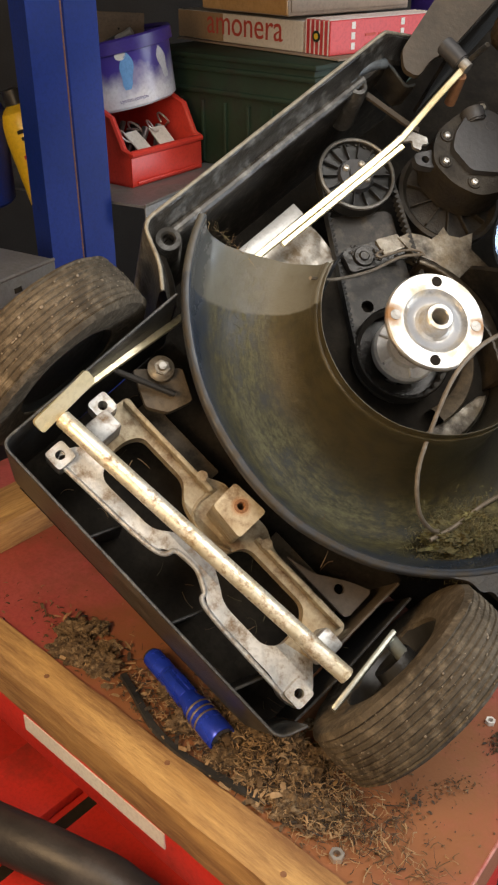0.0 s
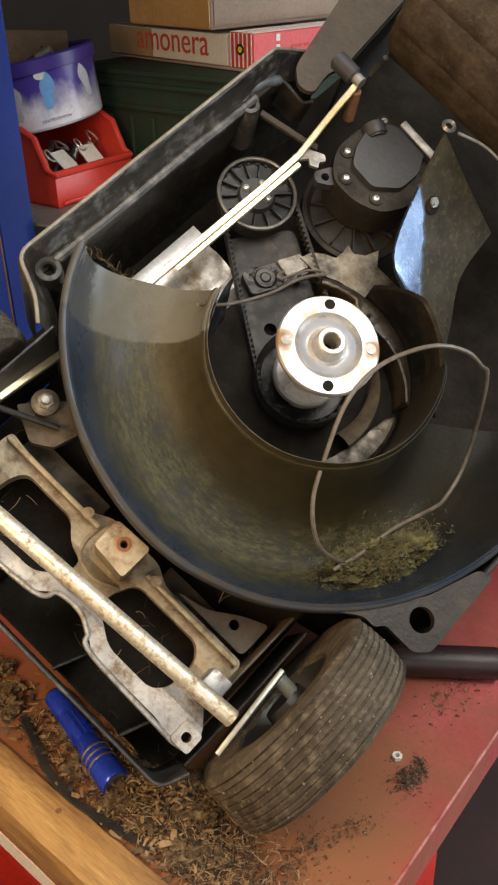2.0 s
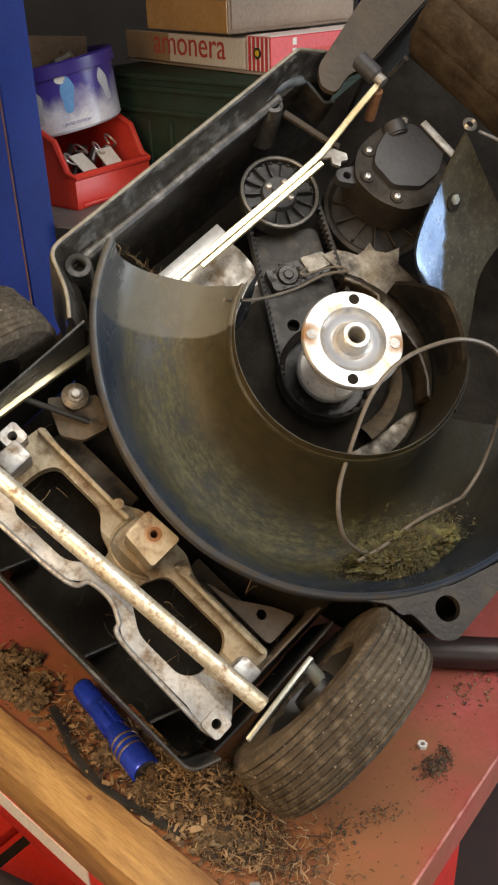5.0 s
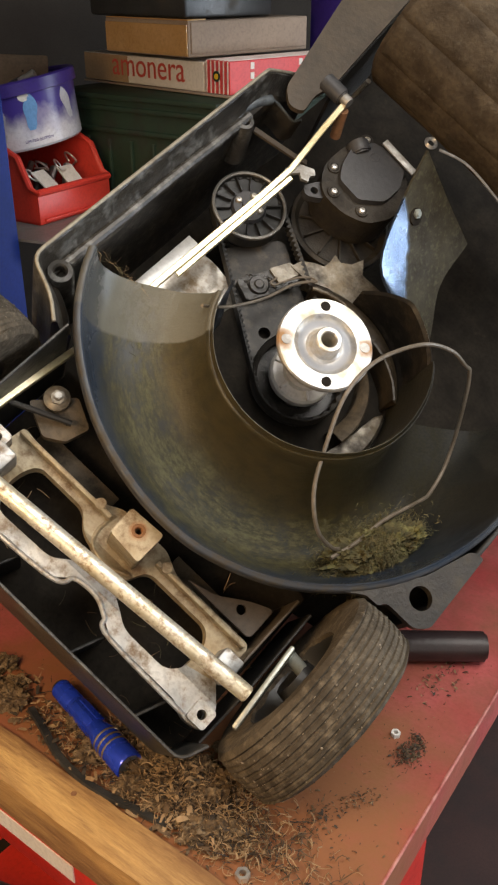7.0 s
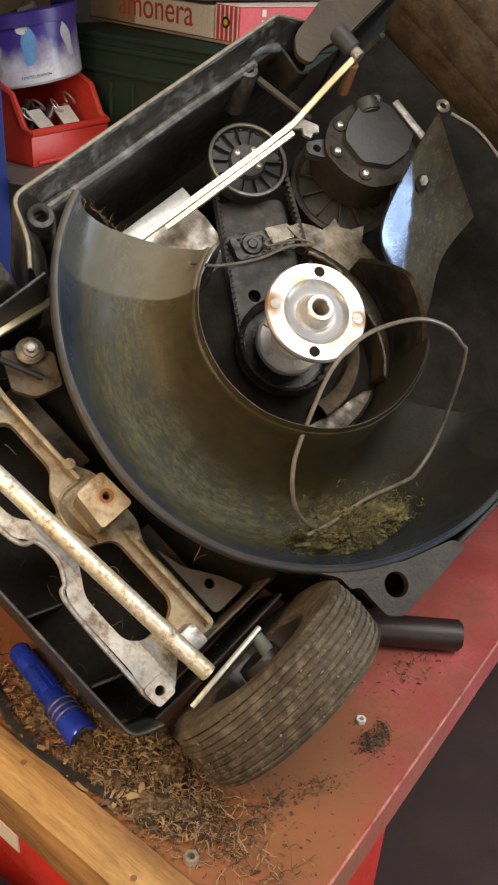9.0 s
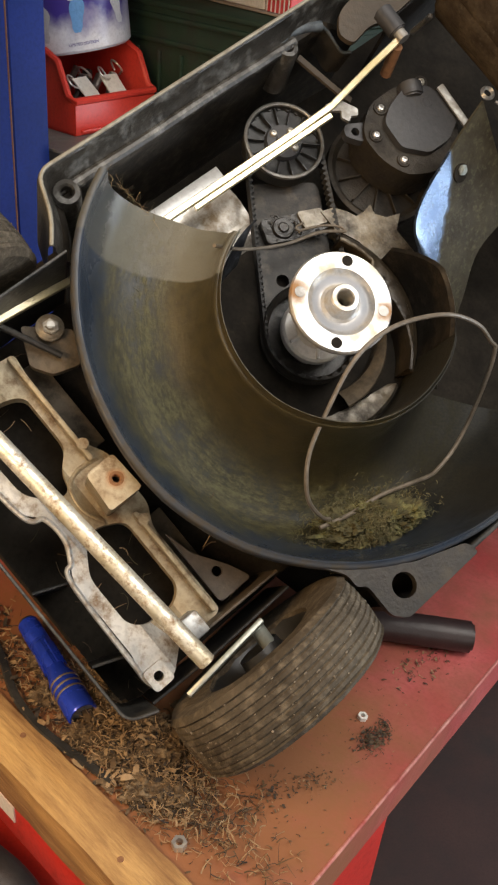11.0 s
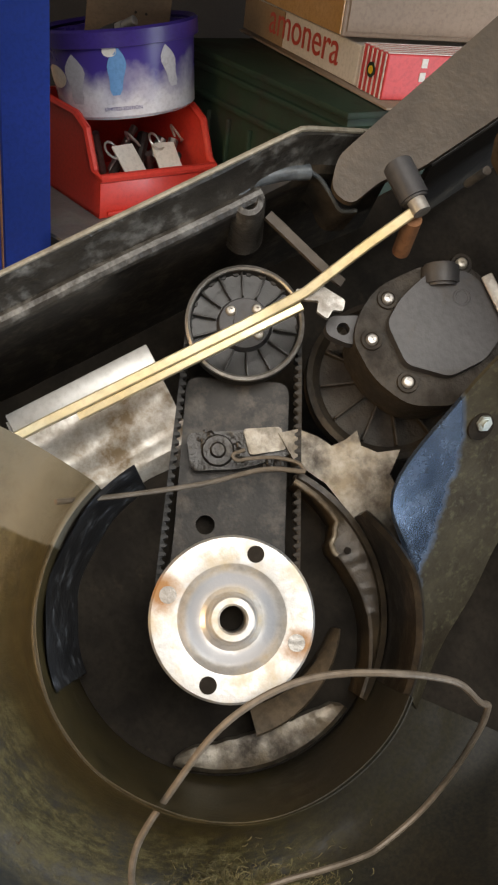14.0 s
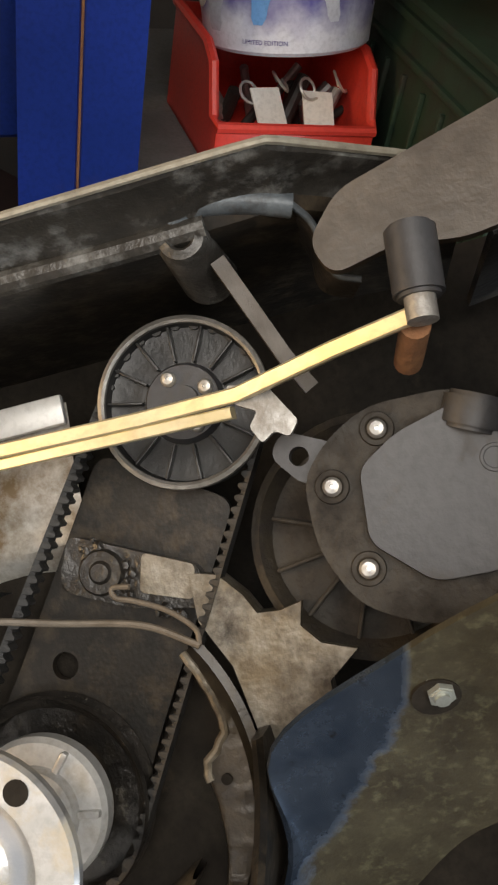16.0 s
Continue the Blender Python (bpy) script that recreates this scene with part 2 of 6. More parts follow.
def stained(m, masks, strength_noise=25.0):
    """Adds stains or painted shade to a material. Each: ('ring', inner, mid, outer radius) or ('spot', centre, radius),
    colour, roughness, cover.
    """
    nt = m.node_tree
    N, K = nt.nodes, nt.links
    p = N["Principled BSDF"]
    tc = N.new("ShaderNodeTexCoord")
    sep = N.new("ShaderNodeSeparateXYZ")
    K.new(tc.outputs["Object"], sep.inputs[0])
    flat = N.new("ShaderNodeCombineXYZ")
    K.new(sep.outputs[0], flat.inputs[0])
    K.new(sep.outputs[1], flat.inputs[1])
    for k, (shape, colour, rough, cover, sc) in enumerate(masks):
        ln = N.new("ShaderNodeVectorMath")
        if shape[0] == "ring":
            ln.operation = "LENGTH"
            K.new(flat.outputs[0], ln.inputs[0])
            stops = [(shape[1], 0.0), (shape[2], 1.0), (shape[3], 0.0)]
        else:
            ln.operation = "DISTANCE"
            K.new(tc.outputs["Object"], ln.inputs[0])
            ln.inputs[1].default_value = shape[1]
            stops = [(0.0, 1.0), (shape[2], 0.0)]
        val = None
        for (a, va), (b, vb) in zip(stops, stops[1:]):
            mr = N.new("ShaderNodeMapRange")
            mr.interpolation_type = "SMOOTHSTEP"
            mr.inputs[1].default_value, mr.inputs[2].default_value, mr.inputs[3].default_value, mr.inputs[4].default_value = a, b, va, vb
            K.new(ln.outputs["Value"], mr.inputs[0])
            if val is None:
                val = mr.outputs[0]
            else:
                mu = N.new("ShaderNodeMath")
                mu.operation = "MULTIPLY"
                K.new(val, mu.inputs[0])
                K.new(mr.outputs[0], mu.inputs[1])
                val = mu.outputs[0]
        nz = N.new("ShaderNodeTexNoise")
        nz.inputs["Scale"].default_value, nz.inputs["Detail"].default_value, nz.inputs["Roughness"].default_value = sc, 8, 0.7
        K.new(tc.outputs["Object"], nz.inputs["Vector"])
        th = N.new("ShaderNodeMath")
        th.operation = "ADD"
        K.new(val, th.inputs[0])
        K.new(nz.outputs[0], th.inputs[1])
        cut = N.new("ShaderNodeMapRange")
        cut.inputs[1].default_value, cut.inputs[2].default_value, cut.inputs[3].default_value, cut.inputs[4].default_value = 1.22 - 0.4 * cover, 1.75 - 0.4 * cover, 0.0, min(1.0, 0.4 + cover)
        K.new(th.outputs[0], cut.inputs[0])
        for sock, value in (("Base Color", (*colour, 1)), ("Roughness", rough), ("Metallic", 0.0)):
            src = p.inputs[sock]
            mx = N.new("ShaderNodeMix")
            mx.data_type = "RGBA" if sock == "Base Color" else "FLOAT"
            ia, ib, out = (6, 7, 2) if sock == "Base Color" else (2, 3, 0)
            if src.is_linked:
                K.new(src.links[0].from_socket, mx.inputs[ia])
            else:
                mx.inputs[ia].default_value = src.default_value
            mx.inputs[ib].default_value = value
            K.new(cut.outputs[0], mx.inputs[0])
            K.new(mx.outputs[out], src)
    return m


def chamber_material():
    """Dark blue paint under a tangential smear of dried grass juice, moss streaks and a brown glossy inner band."""
    m = bpy.data.materials.new("grass_stained_paint")
    m.use_nodes = True
    nt = m.node_tree
    N, K = nt.nodes, nt.links
    p = N["Principled BSDF"]
    tc = N.new("ShaderNodeTexCoord")
    sep = N.new("ShaderNodeSeparateXYZ")
    K.new(tc.outputs["Object"], sep.inputs[0])

    def calc(op, a, b=None, c=None):
        n = N.new("ShaderNodeMath")
        n.operation = op
        for sock, v in zip(n.inputs, (a, b, c)):
            if v is None:
                continue
            if isinstance(v, (int, float)):
                sock.default_value = v
            else:
                K.new(v, sock)
        return n.outputs[0]

    rad = calc("SQRT", calc("ADD", calc("MULTIPLY", sep.outputs[0], sep.outputs[0]), calc("MULTIPLY", sep.outputs[1], sep.outputs[1])))
    ang = calc("ARCTAN2", sep.outputs[0], calc("MULTIPLY", sep.outputs[1], -1.0))
    vec = N.new("ShaderNodeCombineXYZ")
    K.new(calc("MULTIPLY", ang, 0.06), vec.inputs[0])
    K.new(rad, vec.inputs[1])
    K.new(calc("MULTIPLY", sep.outputs[2], 0.5), vec.inputs[2])

    def noise_of(sc, det=8.0, ro=0.68, src=None):
        n = N.new("ShaderNodeTexNoise")
        n.inputs["Scale"].default_value, n.inputs["Detail"].default_value, n.inputs["Roughness"].default_value = sc, det, ro
        K.new(src or tc.outputs["Object"], n.inputs["Vector"])
        return n.outputs[0]

    def ramp(src, lo, hi, a=0.0, b=1.0):
        r = N.new("ShaderNodeMapRange")
        r.interpolation_type = "SMOOTHSTEP"
        for k, v in enumerate((lo, hi, a, b)):
            r.inputs[k + 1].default_value = v
        K.new(src, r.inputs[0])
        return r.outputs[0]

    def blend(fac, a, b):
        x = N.new("ShaderNodeMix")
        x.data_type = "RGBA"
        K.new(fac, x.inputs[0])
        for sock, v in ((x.inputs[6], a), (x.inputs[7], b)):
            if isinstance(v, tuple):
                sock.default_value = (*v, 1)
            else:
                K.new(v, sock)
        return x.outputs[2]

    streak, fine, blot = noise_of(210, 10, 0.75, src=vec.outputs[0]), noise_of(320, 6), noise_of(24)
    wob = calc("MULTIPLY_ADD", blot, 0.05, calc("SUBTRACT", rad, 0.025))
    paint = blend(ramp(noise_of(16), 0.35, 0.7), (0.018, 0.027, 0.043), (0.036, 0.047, 0.066))
    film = blend(ramp(streak, 0.35, 0.68), (0.038, 0.032, 0.013), (0.1, 0.088, 0.034))
    film = blend(ramp(fine, 0.5, 0.75), film, (0.02, 0.017, 0.009))
    mask = calc("MULTIPLY", ramp(wob, 0.231, 0.2), ramp(calc("ADD", blot, calc("MULTIPLY", streak, 0.4)), 0.5, 0.72, 0.45, 1.0))
    col = blend(mask, paint, film)
    brown = blend(ramp(noise_of(60), 0.4, 0.7), (0.056, 0.043, 0.019), (0.032, 0.026, 0.013))
    inner = calc("MULTIPLY", ramp(wob, 0.175, 0.135), 0.85)
    col = blend(inner, col, brown)
    band = calc("MULTIPLY", ramp(wob, 0.15, 0.175), ramp(wob, 0.213, 0.19))
    moss = calc("MULTIPLY", band, ramp(calc("ADD", calc("MULTIPLY_ADD", blot, 0.6, calc("MULTIPLY", streak, 0.7)), calc("MULTIPLY", fine, 0.25)), 0.74, 0.95))
    col = blend(calc("MULTIPLY", moss, 0.8), col, (0.15, 0.145, 0.07))
    lip = calc("MULTIPLY", ramp(rad, 0.238, 0.243), ramp(noise_of(70), 0.42, 0.62, 0.4, 1.0))
    col = blend(lip, col, (0.04, 0.034, 0.026))
    # dried grey-beige silt between the mouth of the trough and a tide line across it
    tide = calc("ADD", ang, calc("MULTIPLY_ADD", noise_of(30), 0.05, -0.025))
    silt = calc("MULTIPLY", ramp(tide, -0.865, -0.885), calc("MULTIPLY", ramp(wob, 0.236, 0.214, 0.35, 1.0), ramp(blot, 0.3, 0.6, 0.6, 1.0)))
    col = blend(silt, col, (0.15, 0.142, 0.11))
    # dried dirt towards the outlet, darkened further to put the shade there into the colour
    dirt_shade = calc("MULTIPLY", ramp(calc("MULTIPLY_ADD", blot, 0.5, ang), 1.45, 1.9), 0.9)
    col = blend(dirt_shade, col, blend(ramp(fine, 0.35, 0.7), (0.011, 0.01, 0.007), (0.028, 0.025, 0.015)))
    K.new(col, p.inputs["Base Color"])
    p.inputs["Specular IOR Level"].default_value = 0.4
    rough = calc("ADD", calc("MULTIPLY_ADD", mask, 0.16, 0.27), calc("MULTIPLY", inner, -0.08))
    K.new(calc("ADD", rough, calc("ADD", calc("ADD", calc("MULTIPLY", dirt_shade, 0.4), calc("MULTIPLY", moss, 0.3)), calc("MULTIPLY", lip, 0.35))), p.inputs["Roughness"])
    bp = N.new("ShaderNodeBump")
    bp.inputs["Strength"].default_value, bp.inputs["Distance"].default_value = 0.35, 0.0015
    K.new(calc("ADD", calc("ADD", calc("MULTIPLY", fine, mask), calc("MULTIPLY", noise_of(70), inner)), calc("MULTIPLY", moss, 0.8)), bp.inputs["Height"])
    K.new(bp.outputs[0], p.inputs["Normal"])
    return m


def panel_material():
    """Sheet steel: bluish and bare along the free edge, then mottled with green-brown dirt."""
    m = bpy.data.materials.new("chute_steel")
    m.use_nodes = True
    nt = m.node_tree
    N, K = nt.nodes, nt.links
    p = N["Principled BSDF"]
    tc = N.new("ShaderNodeTexCoord")

    def grain(sc, det=7.0):
        n = N.new("ShaderNodeTexNoise")
        n.inputs["Scale"].default_value, n.inputs["Detail"].default_value, n.inputs["Roughness"].default_value = sc, det, 0.68
        K.new(tc.outputs["Object"], n.inputs["Vector"])
        return n.outputs[0]

    def ramp(src, lo, hi, a=0.0, b=1.0):
        r = N.new("ShaderNodeMapRange")
        for k, v in enumerate((lo, hi, a, b)):
            r.inputs[k + 1].default_value = v
        K.new(src, r.inputs[0])
        return r.outputs[0]

    def calc(op, a, b):
        n = N.new("ShaderNodeMath")
        n.operation = op
        for k, v in enumerate((a, b)):
            if isinstance(v, float):
                n.inputs[k].default_value = v
            else:
                K.new(v, n.inputs[k])
        return n.outputs[0]

    def blend(fac, a, b):
        x = N.new("ShaderNodeMix")
        x.data_type = "RGBA"
        K.new(fac, x.inputs[0])
        for sock, v in ((x.inputs[6], a), (x.inputs[7], b)):
            if isinstance(v, tuple):
                sock.default_value = (*v, 1)
            else:
                K.new(v, sock)
        return x.outputs[2]

    def side(point, normal):
        d = N.new("ShaderNodeVectorMath")
        d.operation = "DOT_PRODUCT"
        K.new(tc.outputs["Object"], d.inputs[0])
        d.inputs[1].default_value = (*normal, 0.0)
        return calc("SUBTRACT", d.outputs["Value"], float(point[0] * normal[0] + point[1] * normal[1]))

    wob = calc("MULTIPLY", calc("SUBTRACT", grain(45), 0.5), 0.022)
    edge = ramp(calc("ADD", side((-0.028, 0.186), (0.66, 0.75)), wob), -0.002, 0.003, 1.0, 0.0)
    top = ramp(calc("ADD", side((-0.04, 0.187), (0.25, 0.97)), calc("MULTIPLY", wob, 0.3)), -0.0015, 0.0025, 1.0, 0.0)
    bare = calc("MULTIPLY", edge, top)
    steel = blend(ramp(grain(30), 0.35, 0.7), (0.07, 0.1, 0.155), (0.15, 0.19, 0.255))
    steel = blend(ramp(grain(160, 4), 0.62, 0.72), steel, (0.05, 0.05, 0.05))
    dirt = blend(ramp(grain(28), 0.36, 0.66), (0.026, 0.02, 0.011), (0.06, 0.052, 0.03))
    dirt = blend(ramp(grain(150), 0.52, 0.72), dirt, (0.1, 0.095, 0.055))
    K.new(blend(bare, dirt, steel), p.inputs["Base Color"])
    K.new(calc("MULTIPLY", bare, 0.8), p.inputs["Metallic"])
    K.new(calc("ADD", calc("MULTIPLY", bare, -0.4), ramp(grain(60), 0.3, 0.7, 0.58, 0.72)), p.inputs["Roughness"])
    p.inputs["Specular IOR Level"].default_value = 0.35
    bp = N.new("ShaderNodeBump")
    bp.inputs["Strength"].default_value, bp.inputs["Distance"].default_value = 0.4, 0.002
    K.new(calc("MULTIPLY", grain(130), calc("SUBTRACT", 1.0, bare)), bp.inputs["Height"])
    K.new(bp.outputs[0], p.inputs["Normal"])
    return m


M_PANEL = panel_material()
M_CHAMBER = chamber_material()
stained(M_RED, [
    (("spot", (-0.38, 0.46, 0.0), 0.4), (0.25, 0.1, 0.04), 0.7, 1.6, 14.0),
    (("spot", (-0.1, 0.4, 0.0), 0.2), (0.3, 0.07, 0.035), 0.7, 0.3, 16.0)])
stained(M_BRIGHT, [
    # ring: darker tone of the dished cup painted as shade; spots: rust
    (("ring", 0.014, 0.024, 0.0325), (0.34, 0.36, 0.4), 0.35, 0.9, 40.0),
    (("spot", (-0.033, -0.029, -0.0125), 0.024), (0.33, 0.17, 0.06), 0.6, 0.8, 70.0),
    (("spot", (0.033, 0.027, -0.0125), 0.022), (0.33, 0.17, 0.06), 0.6, 0.75, 70.0)])
stained(M_ALULIGHT, [(("spot", (-0.001, -0.262, -0.026), 0.018), (0.36, 0.14, 0.035), 0.8, 0.8, 70.0)])
# ---------------------------------------------------------------- mesh helpers


def part(name, bm, material, parent=None, label="", smooth=True):
    """Links a bmesh as one mesh object under a thing or a part."""
    bmesh.ops.recalc_face_normals(bm, faces=bm.faces[:])
    me = bpy.data.meshes.new(name)
    bm.to_mesh(me)
    bm.free()
    me.materials.append(material)
    ob = new(name, me)
    if smooth:
        for f in me.polygons:
            f.use_smooth = True
        me.set_sharp_from_angle(angle=radians(32))
    if parent:
        ob.parent = parent
    if label:
        ob["label"] = label
    return ob


def thing(name, label, category, m=None, group="", kind=""):
    ob = new(name)
    ob.empty_display_size = 0.05
    if m is not None:
        ob.matrix_world = m
    return tagged(ob, label, category, group, kind)


def add_box(bm, c, s, bevel=0.0, m=None):
    r = bmesh.ops.create_cube(bm, size=1, matrix=(m or Matrix()) @ Matrix.Translation(c) @ Matrix.Diagonal((*s, 1)))
    if bevel:
        e = list({e for v in r["verts"] for e in v.link_edges})
        bmesh.ops.bevel(bm, geom=e, offset=bevel, segments=2, affect="EDGES", profile=0.5)
    return bm


def box(c, s, bevel=0.0, m=None):
    return add_box(bmesh.new(), c, s, bevel, m)


def add_rod(bm, p0, p1, r, seg=20, r2=None, bevel=0.0):
    p0, p1 = Vector(p0), Vector(p1)
    d = p1 - p0
    m = Matrix.Translation((p0 + p1) / 2) @ d.to_track_quat("Z", "Y").to_matrix().to_4x4()
    res = bmesh.ops.create_cone(bm, cap_ends=True, segments=seg, radius1=r, radius2=r if r2 is None else r2, depth=d.length, matrix=m)
    if bevel:
        e = [e for e in {e for v in res["verts"] for e in v.link_edges} if any(len(f.verts) > 4 for f in e.link_faces)]
        bmesh.ops.bevel(bm, geom=e, offset=bevel, segments=2, affect="EDGES")
    return bm


def rod(p0, p1, r, seg=20, r2=None, bevel=0.0):
    return add_rod(bmesh.new(), p0, p1, r, seg, r2, bevel)


def revolve(profile, a0=0.0, a1=360.0, n=64, m=None, bm=None, wob=0.0):
    """Turns (radius, height) pairs about z; closed profile when the first pair comes again at the end."""
    bm = bm or bmesh.new()
    full = abs(a1 - a0) >= 359.9
    rings = []
    for i in range(n if full else n + 1):
        a = radians(a0 + (a1 - a0) * i / n)
        w = 1 + wob * noise.noise((3 * math.cos(a), 3 * math.sin(a), 0))
        rings.append([bm.verts.new((m or Matrix()) @ Vector((r * w * math.cos(a), r * w * math.sin(a), h))) for r, h in profile])
    for i in range(len(rings) - (0 if full else 1)):
        A, B = rings[i], rings[(i + 1) % len(rings)]
        for j in range(len(profile) - 1):
            bm.faces.new((A[j], B[j], B[j + 1], A[j + 1]))
    bmesh.ops.remove_doubles(bm, verts=bm.verts[:], dist=1e-6)
    return bm


def smooth_path(pts, k=8):
    """A Catmull-Rom line through the points."""
    P = [Vector(p) for p in pts]
    P = [2 * P[0] - P[1]] + P + [2 * P[-1] - P[-2]]
    out = []
    for i in range(1, len(P) - 2):
        for j in range(k):
            t = j / k
            a, b, c, d = P[i - 1], P[i], P[i + 1], P[i + 2]
            out.append(0.5 * ((2 * b) + (c - a) * t + (2 * a - 5 * b + 4 * c - d) * t * t + (3 * b - a - 3 * c + d) * t ** 3))
    out.append(P[-2])
    return out


def tube(pts, r, seg=10, bm=None, section=None):
    """A round (or given) section swept along points."""
    bm = bm or bmesh.new()
    P = [Vector(p) for p in pts]
    up = Vector((0.1, 0.2, 1)).normalized()
    rings = []
    sec = section or [(r * math.cos(2 * math.pi * i / seg), r * math.sin(2 * math.pi * i / seg)) for i in range(seg)]
    for i, p in enumerate(P):
        d = (P[min(i + 1, len(P) - 1)] - P[max(i - 1, 0)]).normalized()
        x = d.cross(up)
        if x.length < 1e-3:
            x = d.cross(Vector((1, 0, 0)))
        x.normalize()
        y = x.cross(d)
        rings.append([bm.verts.new(p + x * a + y * b) for a, b in sec])
    for A, B in zip(rings, rings[1:]):
        for j in range(len(sec)):
            bm.faces.new((A[j], A[(j + 1) % len(sec)], B[(j + 1) % len(sec)], B[j]))
    bm.faces.new(rings[0][::-1])
    bm.faces.new(rings[-1])
    return bm


def circle2(c, r, n=20):
    return [(c[0] + r * math.cos(2 * math.pi * i / n), c[1] + r * math.sin(2 * math.pi * i / n)) for i in range(n)]


def round2(pts, r, k=5):
    """Rounds the corners of a polygon."""
    out = []
    n = len(pts)
    for i in range(n):
        p, a, b = Vector(pts[i]), Vector(pts[i - 1]), Vector(pts[(i + 1) % n])
        u, v = (a - p), (b - p)
        q = min(r, u.length * 0.45, v.length * 0.45)
        s, e = p + u.normalized() * q, p + v.normalized() * q
        for j in range(k + 1):
            t = j / k
            out.append(tuple((1 - t) ** 2 * s + 2 * t * (1 - t) * p + t * t * e))
    return out


def plate(outline, h0, h1, holes=(), bm=None, m=None):
    """A flat plate with holes, between two heights."""
    bm = bm or bmesh.new()
    start = set(bm.faces)
    edges = []
    for loop in (outline, *holes):
        vs = [bm.verts.new((x, y, h0)) for x, y in loop]
        edges += [bm.edges.new((vs[i], vs[(i + 1) % len(vs)])) for i in range(len(vs))]
    fs = [f for f in bmesh.ops.triangle_fill(bm, edges=edges, use_beauty=True)["geom"] if isinstance(f, bmesh.types.BMFace)]
    ex = bmesh.ops.extrude_face_region(bm, geom=fs, use_keep_orig=True)
    vs = [v for v in ex["geom"] if isinstance(v, bmesh.types.BMVert)]
    bmesh.ops.translate(bm, verts=vs, vec=(0, 0, h1 - h0))
    if m is not None:
        bmesh.ops.transform(bm, matrix=m, verts=list({v for f in set(bm.faces) - start for v in f.verts}))
    return bm


def wall_strip(path, h_top, h_bot, thick, bm=None, closed=False):
    """An upright wall of some thickness along a plan line, with a rounded top edge."""
    bm = bm or bmesh.new()
    P = [Vector((*p, 0)) for p in path]
    n = len(P)
    rows = []
    for i in range(n):
        a = P[i - 1] if closed else P[max(i - 1, 0)]
        b = P[(i + 1) % n] if closed else P[min(i + 1, n - 1)]
        d = (b - a).normalized()
        s = Vector((-d.y, d.x, 0)) * thick / 2
        up = Vector((0, 0, 1))
        rows.append([bm.verts.new(v) for v in (P[i] - s + up * h_bot, P[i] - s + up * (h_top - thick * 0.3), P[i] - s * 0.5 + up * h_top, P[i] + s * 0.5 + up * h_top, P[i] + s + up * (h_top - thick * 0.3), P[i] + s + up * h_bot)])
    for i in range(n if closed else n - 1):
        A, B = rows[i], rows[(i + 1) % n]
        for j in range(6):
            bm.faces.new((A[j], B[j], B[(j + 1) % 6], A[(j + 1) % 6]))
    if not closed:
        bm.faces.new(rows[0])
        bm.faces.new(rows[-1][::-1])
    return bm


def screw_head(parent, p, r, axis=(0, 0, 1), material=None, name="screw"):
    """A round screw head with a cross slot and a washer."""
    ax = Vector(axis).normalized()
    p = Vector(p)
    m = Matrix.Translation(p) @ ax.to_track_quat("Z", "Y").to_matrix().to_4x4()
    bm = revolve([(0, r * 0.35), (r * 0.22, r * 0.34), (r * 0.24, r * 0.62), (r * 0.7, r * 0.52), (r * 0.95, r * 0.2), (r, 0.0), (r, -r * 0.6)], n=18, m=m)
    return part(name, bm, material or M_BRIGHT, parent)


def hex_bolt(parent, p, r, h, axis=(0, 0, 1), material=None, name="bolt"):
    ax = Vector(axis).normalized()
    p = Vector(p)
    bm = rod(p, p + ax * h, r, 6, bevel=r * 0.12)
    add_rod(bm, p + ax * h, p + ax * h * 1.35, r * 0.55, 14)
    add_rod(bm, p - ax * h * 0.25, p, r * 1.5, 20)
    return part(name, bm, material or M_STEEL, parent)

# ---------------------------------------------------------------- room
TABLE_Z = 0.735


def slab(name, c, s, material, label, category):
    ob = part(name, box(c, s), material, None, label, smooth=False)
    return tagged(ob, label, category, kind="structure")


slab("floor", (0.3, 0.6, -0.05), (5.2, 5.2, 0.1), M_FLOOR, "stained dark concrete garage floor", "floor")
slab("ceiling", (0.3, 0.6, 2.65), (5.2, 5.2, 0.1), M_WALL, "plain dim plaster garage ceiling", "ceiling")
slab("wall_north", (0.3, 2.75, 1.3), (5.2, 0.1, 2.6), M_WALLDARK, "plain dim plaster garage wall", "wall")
slab("wall_south", (0.3, -2.05, 1.3), (5.2, 0.1, 2.6), M_WALL, "plain dim plaster garage wall", "wall")
slab("wall_west", (-2.25, 0.35, 1.3), (0.1, 4.7, 2.6), M_WALL, "plain dim plaster garage wall", "wall")
slab("wall_east", (2.85, 0.35, 1.3), (0.1, 4.7, 2.6), M_WALL, "plain dim plaster garage wall", "wall")

# table: u runs along the timber towards the free edge, v away from the camera
UA = radians(-42.0)
U, V = Vector((math.cos(UA), math.sin(UA), 0)), Vector((math.cos(radians(51.3)), math.sin(radians(51.3)), 0))
EDGE = Vector((0.182, 0.442, 0))
W_AXIS = Vector((-math.sin(UA), math.cos(UA), 0))
TABLE_M = Matrix((( U.x, W_AXIS.x, 0, 0), (U.y, W_AXIS.y, 0, 0), (0, 0, 1, TABLE_Z), (0, 0, 0, 1)))
TI = TABLE_M.inverted()


def tl(x, y, z=TABLE_Z):
    return TI @ Vector((x, y, z))


